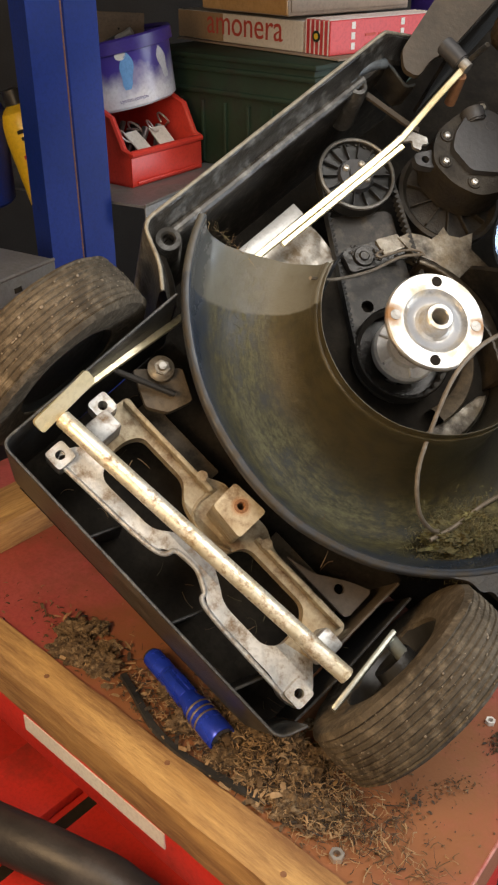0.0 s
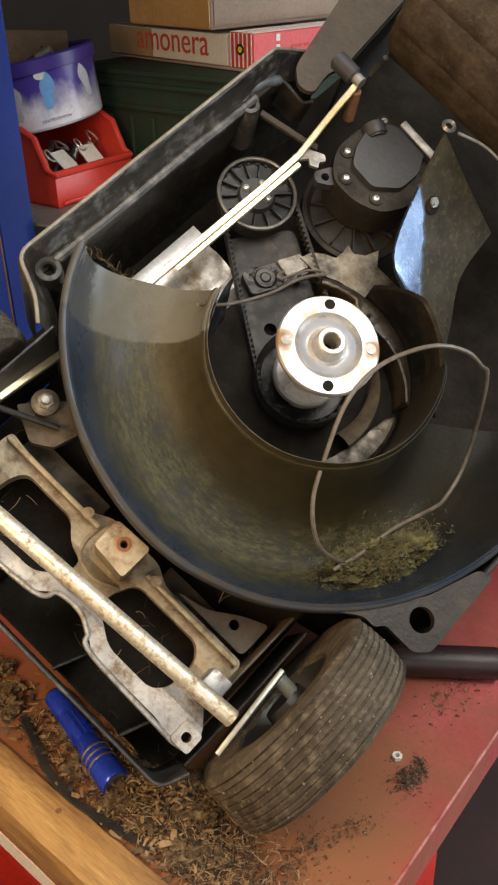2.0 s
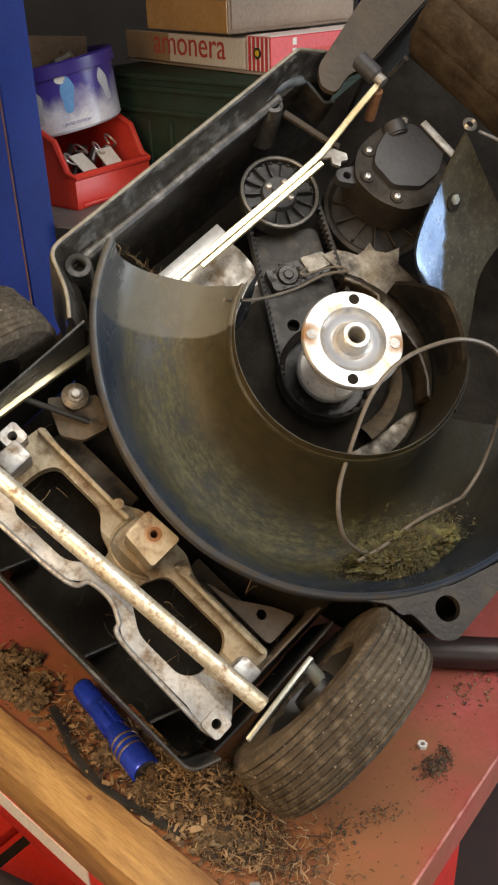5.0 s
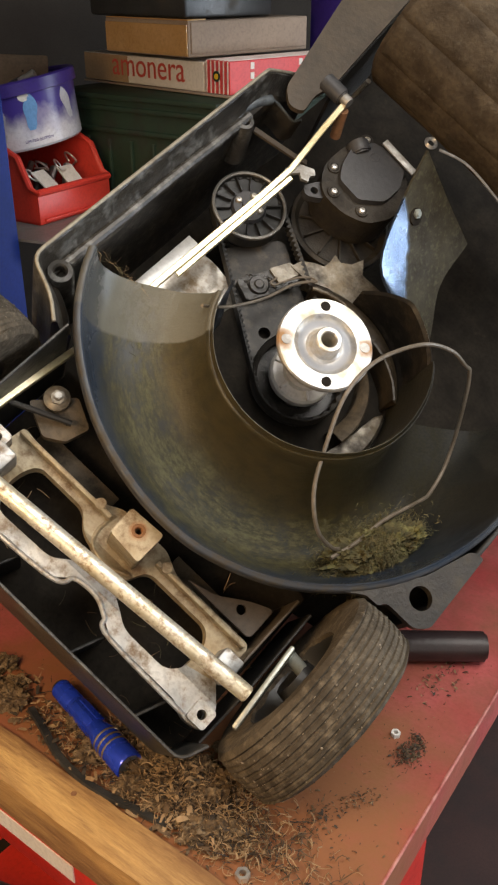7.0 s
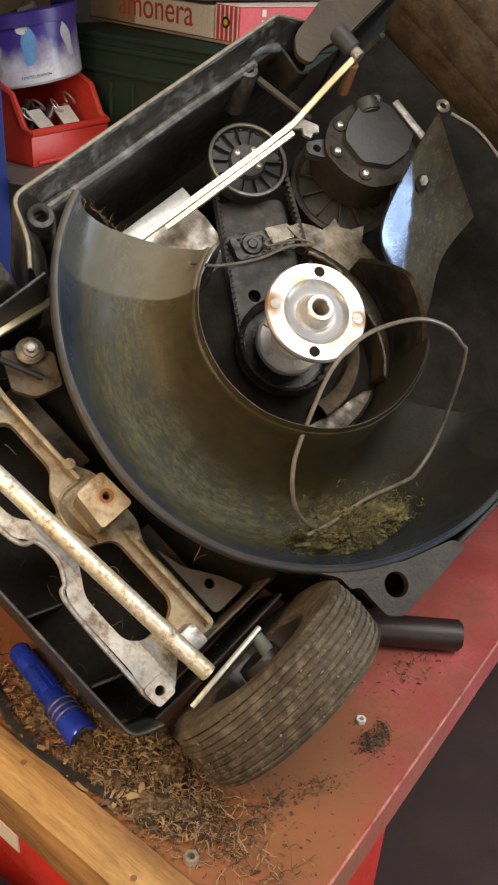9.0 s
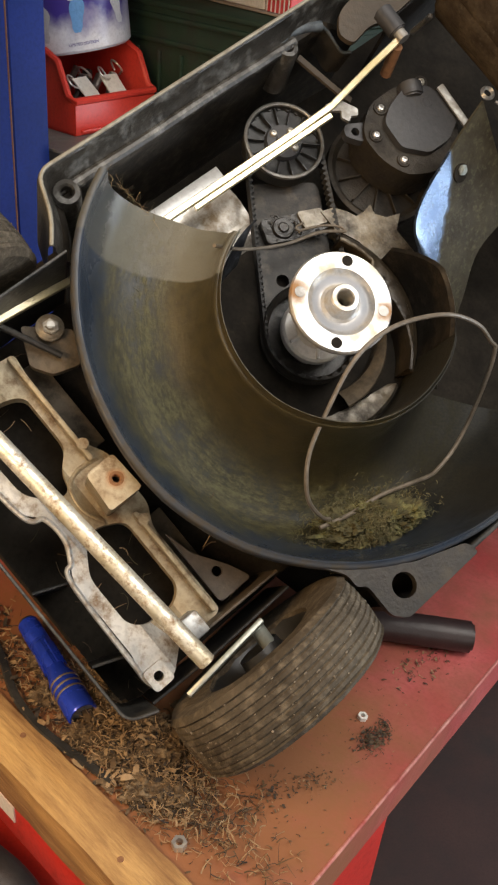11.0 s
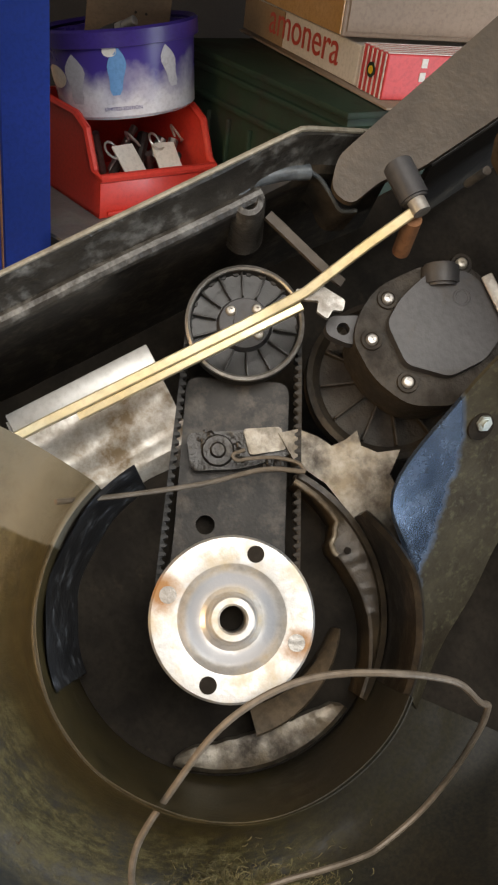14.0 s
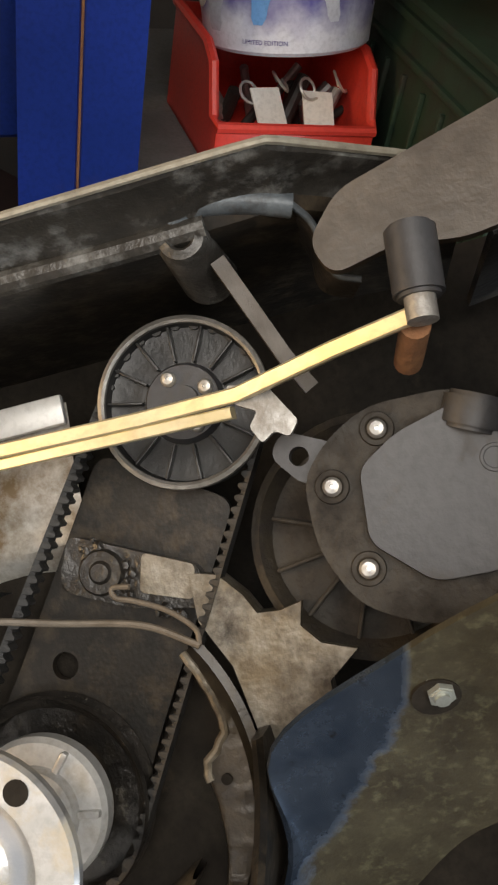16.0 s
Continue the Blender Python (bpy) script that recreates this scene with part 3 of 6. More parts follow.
e0, e1 = tl(0.178, 0.442), tl(0.368, 0.684)
ks = (e1.x - e0.x) / (e1.y - e0.y)
BEAM_IN, BEAM_W = tl(-0.275, 0.758).y, 0.043
edge_x = lambda y: e0.x + ks * (y - e0.y)
M_PINK = mat("worn_pink_edge", (0.42, 0.13, 0.11), (0.52, 0.25, 0.2), 0.5, 0, 40, 0.2, (0.3, 0.06, 0.05), 0.46, 30)
table = thing("work_table", "worn red painted steel work table strewn with debris", "table", TABLE_M)
y0, y1 = BEAM_IN + 0.001, BEAM_IN + 0.95
YB = BEAM_IN - BEAM_W
part("tabletop", plate(round2([(-1.0, y0), (edge_x(y0), y0), (edge_x(y1), y1), (-1.0, y1)], 0.004, 3), -0.004, 0.0), M_RED, table)
part("worn_edge", tube([(edge_x(y0) - 0.0005, y0, -0.001), (edge_x(y0 + 0.2) - 0.0005, y0 + 0.2, -0.001), (edge_x(y1) - 0.0005, y1, -0.001)], 0.0017, 8), M_PINK, table, "pale worn edge of the tabletop")
part("rim", wall_strip([(edge_x(y0) - 0.004, y0), (edge_x(y1) - 0.004, y1)], -0.0045, -0.05, 0.006), M_RED, table)
part("side_rail", box((-0.3, YB + 0.0045, -0.066), (1.2, 0.006, 0.05), 0.0015), M_REDCLEAN, table, "bright red enamelled steel rail")
part("rail_ledge", box((-0.3, YB + 0.028, -0.0435), (1.2, 0.05, 0.005), 0.001), M_REDCLEAN, table)
part("label_strip", box((-0.5125, YB + 0.001, -0.056), (0.212, 0.0016, 0.021), 0.0), M_WHITE, table, "long white label strip")
for lx, ly in ((-0.9, y0 + 0.09), (edge_x(y0) - 0.34, y0 + 0.09), (-0.9, y1 - 0.05), (edge_x(y1) - 0.34, y1 - 0.05)):
    part("leg", box((lx, ly, -0.3675 - 0.002), (0.05, 0.05, 0.731), 0.004), M_RED, table)

beam = thing("timber_batten", "rough weathered softwood batten lying on the table edge", "timber", TABLE_M)
bm = box((-0.29, BEAM_IN - BEAM_W / 2, -0.0175), (1.2, BEAM_W, 0.045), 0.0)
bmesh.ops.subdivide_edges(bm, edges=[e for e in bm.edges if e.calc_length() > 0.5], cuts=70, use_grid_fill=True)
for v in bm.verts:
    q = 0.0012 * noise.noise((v.co.x * 18, v.co.y * 30, v.co.z * 40)) + 0.001 * noise.noise((v.co.x * 90, v.co.y * 80, v.co.z * 80))
    v.co += Vector((0, q, min(0.0, q) if v.co.z > 0.0 else 0.0))
part("batten", bm, M_WOOD, beam)
for u, w_ in ((-0.43, 0.013), (-0.28, 0.027), (-0.6, 0.02)):
    part("nail_head", rod((u, BEAM_IN - w_, 0.004), (u, BEAM_IN - w_, 0.0053), 0.0028, 12), M_RUST, beam)

# ---------------------------------------------------------------- mower
MX = Vector((0.69273991, -0.40127503, -0.59924099))
MZ = Vector((0.18552858, -0.70378567, 0.68575862))
MY = MZ.cross(MX)
MO = Vector((0.18133, 0.79116, 1.08161))
MOWER_M = Matrix(((MX.x, MY.x, MZ.x, MO.x), (MX.y, MY.y, MZ.y, MO.y), (MX.z, MY.z, MZ.z, MO.z), (0, 0, 0, 1)))
mower = thing("lawn_mower", "tipped-up black lawn mower with its underside and cutting chamber exposed", "lawn mower", MOWER_M)


def round_open(pts, r, k=4):
    return [pts[0]] + round2(pts, r, k)[k + 1:-(k + 1)] + [pts[-1]]


def lerp_table(table, x):
    for (x0, v0), (x1, v1) in zip(table, table[1:]):
        if x <= x1:
            return v0 + (v1 - v0) * max(0.0, (x - x0) / (x1 - x0))
    return table[-1][1]


def patch(rows, k=6):
    """A smooth thin sheet through rows of points."""
    lines = [smooth_path(r, k) for r in rows]
    cols = [smooth_path([l[i] for l in lines], k) for i in range(len(lines[0]))]
    bm = bmesh.new()
    g = [[bm.verts.new(p) for p in c] for c in cols]
    for a, b in zip(g, g[1:]):
        for i in range(len(a) - 1):
            bm.faces.new((a[i], a[i + 1], b[i + 1], b[i]))
    return bm


def thicken(bm, t):
    bmesh.ops.recalc_face_normals(bm, faces=bm.faces[:])
    bmesh.ops.solidify(bm, geom=bm.faces[:], thickness=t)
    return bm


# deck skirt: the long side leans inwards to a rounded step, with bosses at its ends
def flared(path, prof):
    """Sweeps (inward offset, height) pairs along a plan line; inward is to the left of its direction."""
    bm = bmesh.new()
    P = [Vector((*p, 0)) for p in path]
    rows = []
    for i, p in enumerate(P):
        d = (P[min(i + 1, len(P) - 1)] - P[max(i - 1, 0)]).normalized()
        s = Vector((-d.y, d.x, 0))
        rows.append([bm.verts.new(p + s * o + Vector((0, 0, h - (max(0.0, p.y - 0.185) * 0.8 if h > -0.1 else 0)))) for o, h in prof])
    for A, B in zip(rows, rows[1:]):
        for k in range(len(prof) - 1):
            bm.faces.new((A[k], B[k], B[k + 1], A[k + 1]))
    for v in bm.verts:
        v.co += Vector((0.0009 * noise.noise(v.co * 45), 0, 0.0012 * noise.noise(v.co * 38 + Vector((9, 0, 0)))))
    return bm


side = [(-0.242, 0.262), (-0.2475, 0.178), (-0.2475, 0.06), (-0.2475, -0.05), (-0.2475, -0.152), (-0.208, -0.168), (-0.188, -0.184)]
line = round_open(side, 0.012)
fine = []
for p, q in zip(line, line[1:]):
    k = max(1, int((Vector(q) - Vector(p)).length / 0.012))
    fine += [tuple(Vector(p).lerp(Vector(q), t / k)) for t in range(k)]
fine.append(line[-1])
skirt = part("skirt", flared(fine, [(-0.003, -0.13), (-0.003, -0.004), (-0.0015, -0.0005), (0.001, 0.0), (0.0028, -0.002), (0.0045, -0.012), (0.008, -0.026), (0.0105, -0.03)]), M_WORN, mower, "scuffed black cast deck skirt with a worn bright edge")
part("skirt_inside", flared(fine, [(0.0105, -0.03), (0.016, -0.033), (0.0175, -0.038), (0.0165, -0.05), (0.0145, -0.2)]), M_DARKPLATE, mower)
part("rib", tube([(-0.233, y, -0.0325 + 0.001 * math.sin(y * 40)) for y in [-0.13 + 0.02 * k for k in range(15)]], 0.0055, 10), M_WORN, skirt, "rounded step scuffed to bare metal")
part("rim_edge", tube([(p[0], p[1], 0.0006 - (max(0.0, p[1] - 0.185) * 0.8)) for p in fine], 0.0019, 8), M_EDGE, skirt, "worn beige bare edge")
bm = wall_strip(round_open([(-0.178, -0.176), (-0.176, -0.379), (0.156, -0.38), (0.166, -0.356)], 0.01), -0.001, -0.13, 0.0028)
for v in bm.verts:
    v.co.z += 0.0012 * noise.noise(v.co * 40)
nose = part("nose_skirt", bm, M_RIM, mower, "thin black nose edge of the deck")
part("nose_side", wall_strip([(0.166, -0.354), (0.169, -0.29), (0.168, -0.2)], -0.05, -0.13, 0.0028), M_BLACK, nose)
for k, x in enumerate((-0.075, 0.03, 0.11)):
    part("gusset", wall_strip([(x, -0.374), (x + 0.012, -0.345)], -0.06, -0.125, 0.003), M_BLACK, nose)
for c, r in (((-0.2285, -0.135, -0.024), 0.0125), ((-0.231, 0.139, -0.03), 0.0105)):
    boss = part("screw_boss", revolve([(r * 0.42, -0.02), (r * 0.45, -0.001), (r * 0.6, 0.001), (r * 0.95, 0.0), (r * 1.1, -0.004), (r * 1.35, -0.06)], n=28, m=Matrix.Translation(c)), M_WORN, skirt)
    part("bore", rod((c[0], c[1], c[2] - 0.012), (c[0], c[1], c[2] - 0.011), r * 0.45, 16), M_HOLE, boss)
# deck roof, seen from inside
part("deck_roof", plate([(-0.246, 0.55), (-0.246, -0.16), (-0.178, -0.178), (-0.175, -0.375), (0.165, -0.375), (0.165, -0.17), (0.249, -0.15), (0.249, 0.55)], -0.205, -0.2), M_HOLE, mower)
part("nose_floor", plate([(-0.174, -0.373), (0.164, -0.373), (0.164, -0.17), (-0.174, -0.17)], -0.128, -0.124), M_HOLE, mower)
# outer wall on the far side with its mounting tab
part("side_wall", wall_strip(round_open([(0.24, -0.146), (0.2445, -0.05), (0.25, 0.5)], 0.02), -0.004, -0.2, 0.005), M_BLACK, mower)
# dark sheet added over the side wall to stand for shade in the chute
part("chute_shade", wall_strip([(0.241, 0.0), (0.2455, 0.5)], -0.012, -0.198, 0.003), M_HOLE, mower)
part("tab", plate(round2([(0.15, -0.192), (0.186, -0.166), (0.2, -0.166), (0.205, -0.158), (0.238, -0.158), (0.2495, -0.147), (0.2495, -0.058), (0.236, -0.062), (0.217, -0.112), (0.192, -0.15)], 0.005), -0.008, 0.001, [circle2((0.226, -0.132), 0.0115)]), M_CASTTAB, mower, "black cast corner tab with a round hole")

# cutting chamber: a spiral trough round the blade hub
DEPTH = [(195, -0.05), (230, -0.068), (270, -0.095), (310, -0.125), (345, -0.152), (372, -0.172), (400, -0.19)]
RIM = [(206, 0.2425), (240, 0.2415), (262, 0.2435), (280, 0.2465), (298, 0.2455), (315, 0.2425), (340, 0.2385), (360, 0.2375), (375, 0.243), (398, 0.29)]
bm = bmesh.new()
rings = []
A0, A1, AN = 206.0, 398.0, 108
for i in range(AN + 1):
    a = A0 + (A1 - A0) * i / AN
    d = lerp_table(DEPTH, a)
    ro = lerp_table(RIM, a)
    prof = [(ro + 0.004, -0.006), (ro + 0.0035, 0.001), (ro, 0.003), (ro - 0.004, 0.0), (ro - 0.006, d * 0.3), (ro - 0.012, d * 0.6), (ro - 0.026, d * 0.85), (ro - 0.047, d), (0.175, d * 1.02), (0.15, d * 0.95), (0.131, d * 0.72), (0.121, min(-0.03, d * 0.4)), (0.1185, -0.022), (0.1155, -0.02), (0.113, -0.024), (0.112, -0.19)]
    prof = [(q.x, q.y) for q in smooth_path([(r, h, 0.0) for r, h in prof], 4)]
    row = []
    sh = 9.0 * max(0.0, 1 - (a - A0) / 26.0)
    for r, h in prof:
        b = a - sh * min(1.0, max(0.0, (0.25 - r) / 0.13))
        w = 0.0012 * noise.noise((r * 30, a * 0.05, h * 30))
        row.append(bm.verts.new(((r + w) * math.cos(radians(b)), (r + w) * math.sin(radians(b)), h + w)))
    rings.append(row)
for p, q in zip(rings, rings[1:]):
    for j in range(len(p) - 1):
        bm.faces.new((p[j], q[j], q[j + 1], p[j + 1]))
chamber = part("cutting_chamber", bm, M_CHAMBER, mower, "steel-blue curved cutting chamber stained with dried grass")
# rest of the thin ring wall round the hub
bm = bmesh.new()
rows = []
for i in range(41):
    a = 37.9 + 60 * i / 40
    top = -0.02 - 0.055 * max(0.0, (a - 72) / 26) ** 1.3
    rows.append([bm.verts.new((r * math.cos(radians(a)), r * math.sin(radians(a)), h)) for r, h in ((0.1185, -0.19), (0.1185, top - 0.004), (0.116, top), (0.113, top - 0.004), (0.112, -0.19))])
for A, B in zip(rows, rows[1:]):
    for k in range(4):
        bm.faces.new((A[k], B[k], B[k + 1], A[k + 1]))
bm.faces.new(rows[-1])
part("inner_ring", bm, M_DARKPLATE, mower)

# discharge chute
part("chute_panel", thicken(patch([[(-0.068, 0.238, 0.014), (-0.02, 0.247, -0.03), (0.03, 0.256, -0.072)], [(-0.0515, 0.19, -0.007), (0.0, 0.2, -0.055), (0.04, 0.2, -0.088)], [(-0.02, 0.128, -0.036), (0.025, 0.14, -0.073), (0.07, 0.16, -0.11)], [(0.036, 0.118, -0.07), (0.07, 0.118, -0.1), (0.095, 0.122, -0.125)], [(0.1, 0.08, -0.09), (0.114, 0.085, -0.12), (0.128, 0.09, -0.15)]]), 0.003), M_PANEL, mower, "curved steel chute panel, bluish bare edge and caked dirt")


def panel_z(x, y):
    return -0.004 - (0.65 * (x + 0.053) + 0.03 * (y - 0.186)) / 0.76


hp = Vector((-0.0275, 0.196, panel_z(-0.0275, 0.196) + 0.004))
hn = Vector((0.65, 0.03, 0.76)).normalized()
part("panel_hole", rod(hp - hn * 0.004, hp - hn * 0.0008, 0.0095, 24), M_HOLE, mower)
hex_bolt(mower, hp + Vector((-0.003, 0.002, 0)), 0.0055, 0.004, hn, M_PALEZINC)
bm = revolve([(0.0055, 0.0), (0.0075, 0.003), (0.0055, 0.006), (0.0035, 0.003), (0.0055, 0.0)], n=20, m=Matrix.Translation((-0.069, 0.243, 0.018)))
part("eyelet", bm, M_STEEL, mower)
part("spring_wire", tube(smooth_path([(-0.058, 0.245, 0.02), (-0.03, 0.255, 0.02), (0.0, 0.258, 0.015), (0.05, 0.262, 0.0)]), 0.0015, 6), M_STEEL, mower)

# blade flange on its shaft
flange = part("blade_flange", revolve([(0.0078, -0.045), (0.0078, -0.0035), (0.009, -0.002), (0.0125, -0.002), (0.0138, -0.0035), (0.0145, -0.013), (0.016, -0.0172), (0.019, -0.0188), (0.0265, -0.0182), (0.0305, -0.0155), (0.0325, -0.0127), (0.0335, -0.0125), (0.048, -0.0125), (0.0495, -0.0145), (0.0495, -0.0185), (0.047, -0.021), (0.022, -0.024), (0.016, -0.027), (0.0155, -0.045)], n=72), M_BRIGHT, mower, "bright round steel blade flange with rust stains")
for a, mt in ((131, M_HOLE), (311, M_HOLE), (221, M_STEEL), (41, M_STEEL)):
    c = Vector((0.0405 * math.cos(radians(a)), 0.0405 * math.sin(radians(a)), -0.0125))
    part("rivet" if mt is M_STEEL else "bolt_hole", rod(c - Vector((0, 0, 0.003)), c + Vector((0, 0, 0.0006)), 0.0052, 18), mt, flange)
part("shaft_bore", rod((0, 0, -0.034), (0, 0, -0.03), 0.0077, 20), M_HOLE, flange)
collar = part("shaft_collar", revolve([(0.012, -0.082), (0.021, -0.084), (0.0225, -0.09), (0.0325, -0.092), (0.035, -0.0945), (0.035, -0.103), (0.032, -0.105), (0.02, -0.106), (0.02, -0.2)], n=48), M_SILVER, mower, "stained silver collar below the flange")
part("shaft_neck", rod((0, 0, -0.084), (0, 0, -0.044), 0.0155, 28), M_GREASE, mower)
for i in range(6):
    part("collar_web", box((0.027, 0, -0.0905), (0.011, 0.0035, 0.005), 0.001, Matrix.Rotation(radians(20 + 60 * i), 4, "Z")), M_SILVER, collar)
part("hub_pulley", revolve([(0.0515, -0.1), (0.0525, -0.103), (0.0455, -0.11), (0.0525, -0.117), (0.0515, -0.12), (0.03, -0.12)], n=48), M_GREASE, mower)

# drive pulley and belt
PC = Vector((-0.176, 0.111, -0.099))
PM = Matrix.Translation(PC)
pulley = part("drive_pulley", revolve([(0.0, -0.005), (0.03, -0.008), (0.0385, -0.007), (0.0395, -0.001), (0.04, -0.004), (0.038, -0.012), (0.042, -0.02), (0.041, -0.024), (0.01, -0.024)], n=56, m=PM), M_PLASTIC, mower, "ribbed black plastic drive pulley with a steel rim")
part("pulley_rim", revolve([(0.0395, -0.003), (0.0398, 0.001), (0.0412, 0.002), (0.0432, 0.001), (0.0435, -0.002), (0.042, -0.005)], n=64, m=PM), M_STEEL, pulley, "thin bare steel rim with rust spots")
for i in range(14):
    a = 2 * math.pi * i / 14
    part("rib", box((0.03, 0, -0.005), (0.018, 0.0014, 0.006), 0.0004, PM @ Matrix.Rotation(a, 4, "Z")), M_PLASTIC, pulley)
part("pulley_hub", revolve([(0.0, 0.002), (0.008, 0.002), (0.0085, -0.001), (0.0185, -0.001), (0.0205, -0.006)], n=36, m=PM), M_GREYCOVER, pulley)
for i in range(4):
    a = radians(20 + 90 * i)
    screw_head(pulley, PC + Vector((0.0135 * math.cos(a), 0.0135 * math.sin(a), 0.0)), 0.004)
bx = Vector((0.85, -0.527, 0)).normalized()
by = Vector((-bx.y, bx.x, 0))
loop = []
for i in range(51):
    a = radians(90 + 180 * i / 50)
    loop.append(PC.xy.to_3d() + bx * 0.041 * math.cos(a) + by * 0.041 * math.sin(a))
for i in range(51):
    a = radians(-90 + 180 * i / 50)
    loop.append(bx * 0.05 * math.cos(a) + by * 0.05 * math.sin(a))
pts = []
for a, b in zip(loop, loop[1:] + loop[:1]):
    k = 136 if (b - a).length > 0.06 else 1
    pts += [a + (b - a) * j / k for j in range(k)]
bm = bmesh.new()
rr = []
for i, p in enumerate(pts):
    d = (pts[(i + 1) % len(pts)] - pts[i - 1]).normalized()
    s = Vector((d.y, -d.x, 0))
    depth = 0.0036 if i % 4 < 2 else 0.0012
    rr.append([bm.verts.new(p + s * o + Vector((0, 0, z))) for o, z in ((0.0012, -0.1025), (0.0012, -0.1155), (-depth, -0.114), (-depth, -0.104))])
for i in range(len(rr)):
    A, B = rr[i], rr[(i + 1) % len(rr)]
    for j in range(4):
        bm.faces.new((A[j], B[j], B[(j + 1) % 4], A[(j + 1) % 4]))
part("drive_belt", bm, M_BELT, mower, "black rubber cogged drive belt", smooth=False)

# casting round the hub and behind the belt
part("belt_plate", plate(round2([tuple((bx * u + by * v).xy) for u, v in ((-0.17, 0.038), (-0.05, 0.04), (0.02, 0.045), (0.02, -0.045), (-0.05, -0.04), (-0.17, -0.038))], 0.01), -0.126, -0.12, [circle2(tuple((bx * -0.062 - by * 0.018).xy), 0.007)]), M_DARKPLATE, mower)
BRK = round2([(-0.126, 0.036), (-0.112, 0.066), (-0.096, 0.1), (-0.076, 0.096), (-0.084, 0.06), (-0.1, 0.026)], 0.006)
bm = plate(BRK, -0.121, -0.109)
bmesh.ops.subdivide_edges(bm, edges=[e for e in bm.edges if e.calc_length() > 0.012], cuts=5, use_grid_fill=True)
for v in bm.verts:
    v.co.z += 0.0016 * noise.noise(v.co * 90) if v.co.z > -0.115 else 0.0
bracket = part("greasy_bracket", bm, M_GREASE, mower, "oily bracket caked with dirt under the belt")
part("boss", revolve([(0.0, -0.1045), (0.0045, -0.1045), (0.006, -0.1062), (0.0105, -0.106), (0.0118, -0.108), (0.0122, -0.113)], n=32, m=Matrix.Translation((-0.104, 0.05, 0)), wob=0.04), M_GREASE, bracket)
bm = plate(round2([(-0.109, 0.073), (-0.0975, 0.098), (-0.081, 0.0935), (-0.09, 0.068)], 0.003), -0.112, -0.1055)
part("pale_pad", bm, M_CREAM, bracket, "cream block smeared with grease")
dice = random.Random(11)
for k in range(26):
    q = Vector((-0.118, 0.042, -0.109)).lerp(Vector((-0.086, 0.082, -0.108)), dice.random()) + Vector((dice.uniform(-0.008, 0.012), dice.uniform(-0.006, 0.006), 0.0))
    bm = bmesh.new()
    r = dice.uniform(0.0012, 0.0032)
    for v in bmesh.ops.create_icosphere(bm, subdivisions=2, radius=1)["verts"]:
        v.co = q + Vector((v.co.x * r * 1.4, v.co.y * r, v.co.z * r * 0.6)) * (1 + 0.4 * noise.noise(v.co * 2 + q * 400))
    part("grease_lump", bm, M_GREASE, bracket)


def ring_casting(name, inner, a0, a1, n, top, material, label):
    """A cast ledge inside the ring wall: inner radius by angle, a rounded worn lip, a step down to the wall."""
    bm = bmesh.new()
    rows = []
    for i in range(n + 1):
        a = a0 + (a1 - a0) * i / n
        r = lerp_table(inner, a) + 0.0008 * noise.noise((a * 0.11, 2.0, 0.0))
        w = 0.0008 * noise.noise((a * 0.3, 0.0, 4.0))
        row = []
        for q, h in ((r - 0.001, top - 0.05), (r - 0.0005, top - 0.004), (r + 0.0008, top - 0.0008 + w), (r + 0.003, top + w), (0.105, top - 0.0015 + w), (0.1075, top - 0.006), (0.1118, top - 0.007)):
            q = max(q, r - 0.001)
            row.append(bm.verts.new((q * math.cos(radians(a)), q * math.sin(radians(a)), h)))
        rows.append(row)
    for A, B in zip(rows, rows[1:]):
        for k in range(len(A) - 1):
            bm.faces.new((A[k], A[k + 1], B[k + 1], B[k]))
    bm.faces.new(rows[0])
    bm.faces.new(rows[-1][::-1])
    return part(name, bm, material, mower, label)


RIGHT_LEDGE = [(12, 0.109), (40, 0.102), (60, 0.096), (80, 0.0885), (91, 0.0845), (95, 0.086), (97, 0.0915), (99, 0.094), (101, 0.0985), (106, 0.1), (124, 0.102)]
ledge = ring_casting("hub_casting", RIGHT_LEDGE, 30, 124, 90, -0.093, M_CASTBROWN, "oily brown cast ledge round the hub with a worn lip")
lip = [(lerp_table(RIGHT_LEDGE, a) + 0.0012) for a in range(89, 125)]
part("worn_lip", tube([(r * math.cos(radians(a)), r * math.sin(radians(a)), -0.0935 + 0.0006 * math.sin(a)) for a, r in zip(range(89, 125), lip)], 0.0022, 8), M_CREAM, ledge, "lip rubbed down to bright alloy")
part("ledge_hole", rod((0.002, 0.094, -0.096), (0.002, 0.094, -0.0922), 0.0026, 16), M_HOLE, ledge)
part("hub_casting", revolve([(0.1114, -0.027), (0.1108, -0.06), (0.1085, -0.09), (0.105, -0.13)], 184, 264, 60, wob=0.02), M_ALUDARK, mower, "sooty casting speckled with bare blue-grey metal")
bm = bmesh.new()
rows = []
for i in range(33):
    a = radians(-48 + 72 * i / 32)
    t = math.sin(math.pi * i / 32) ** 0.5
    r0, r1 = 0.1035 - 0.02 * t + 0.0015 * noise.noise((i * 0.5, 0, 0)), 0.105
    rows.append([bm.verts.new((r * math.cos(a), r * math.sin(a), h + 0.0012 * noise.noise((i * 0.4, r * 200, 3)))) for r, h in ((r0, -0.128), (r0 + 0.0006, -0.1185), (r0 * 0.6 + r1 * 0.4, -0.1165), (r1, -0.1175), (r1 + 0.004, -0.124))])
for A, B in zip(rows, rows[1:]):
    for k in range(4):
        bm.faces.new((A[k], A[k + 1], B[k + 1], B[k]))
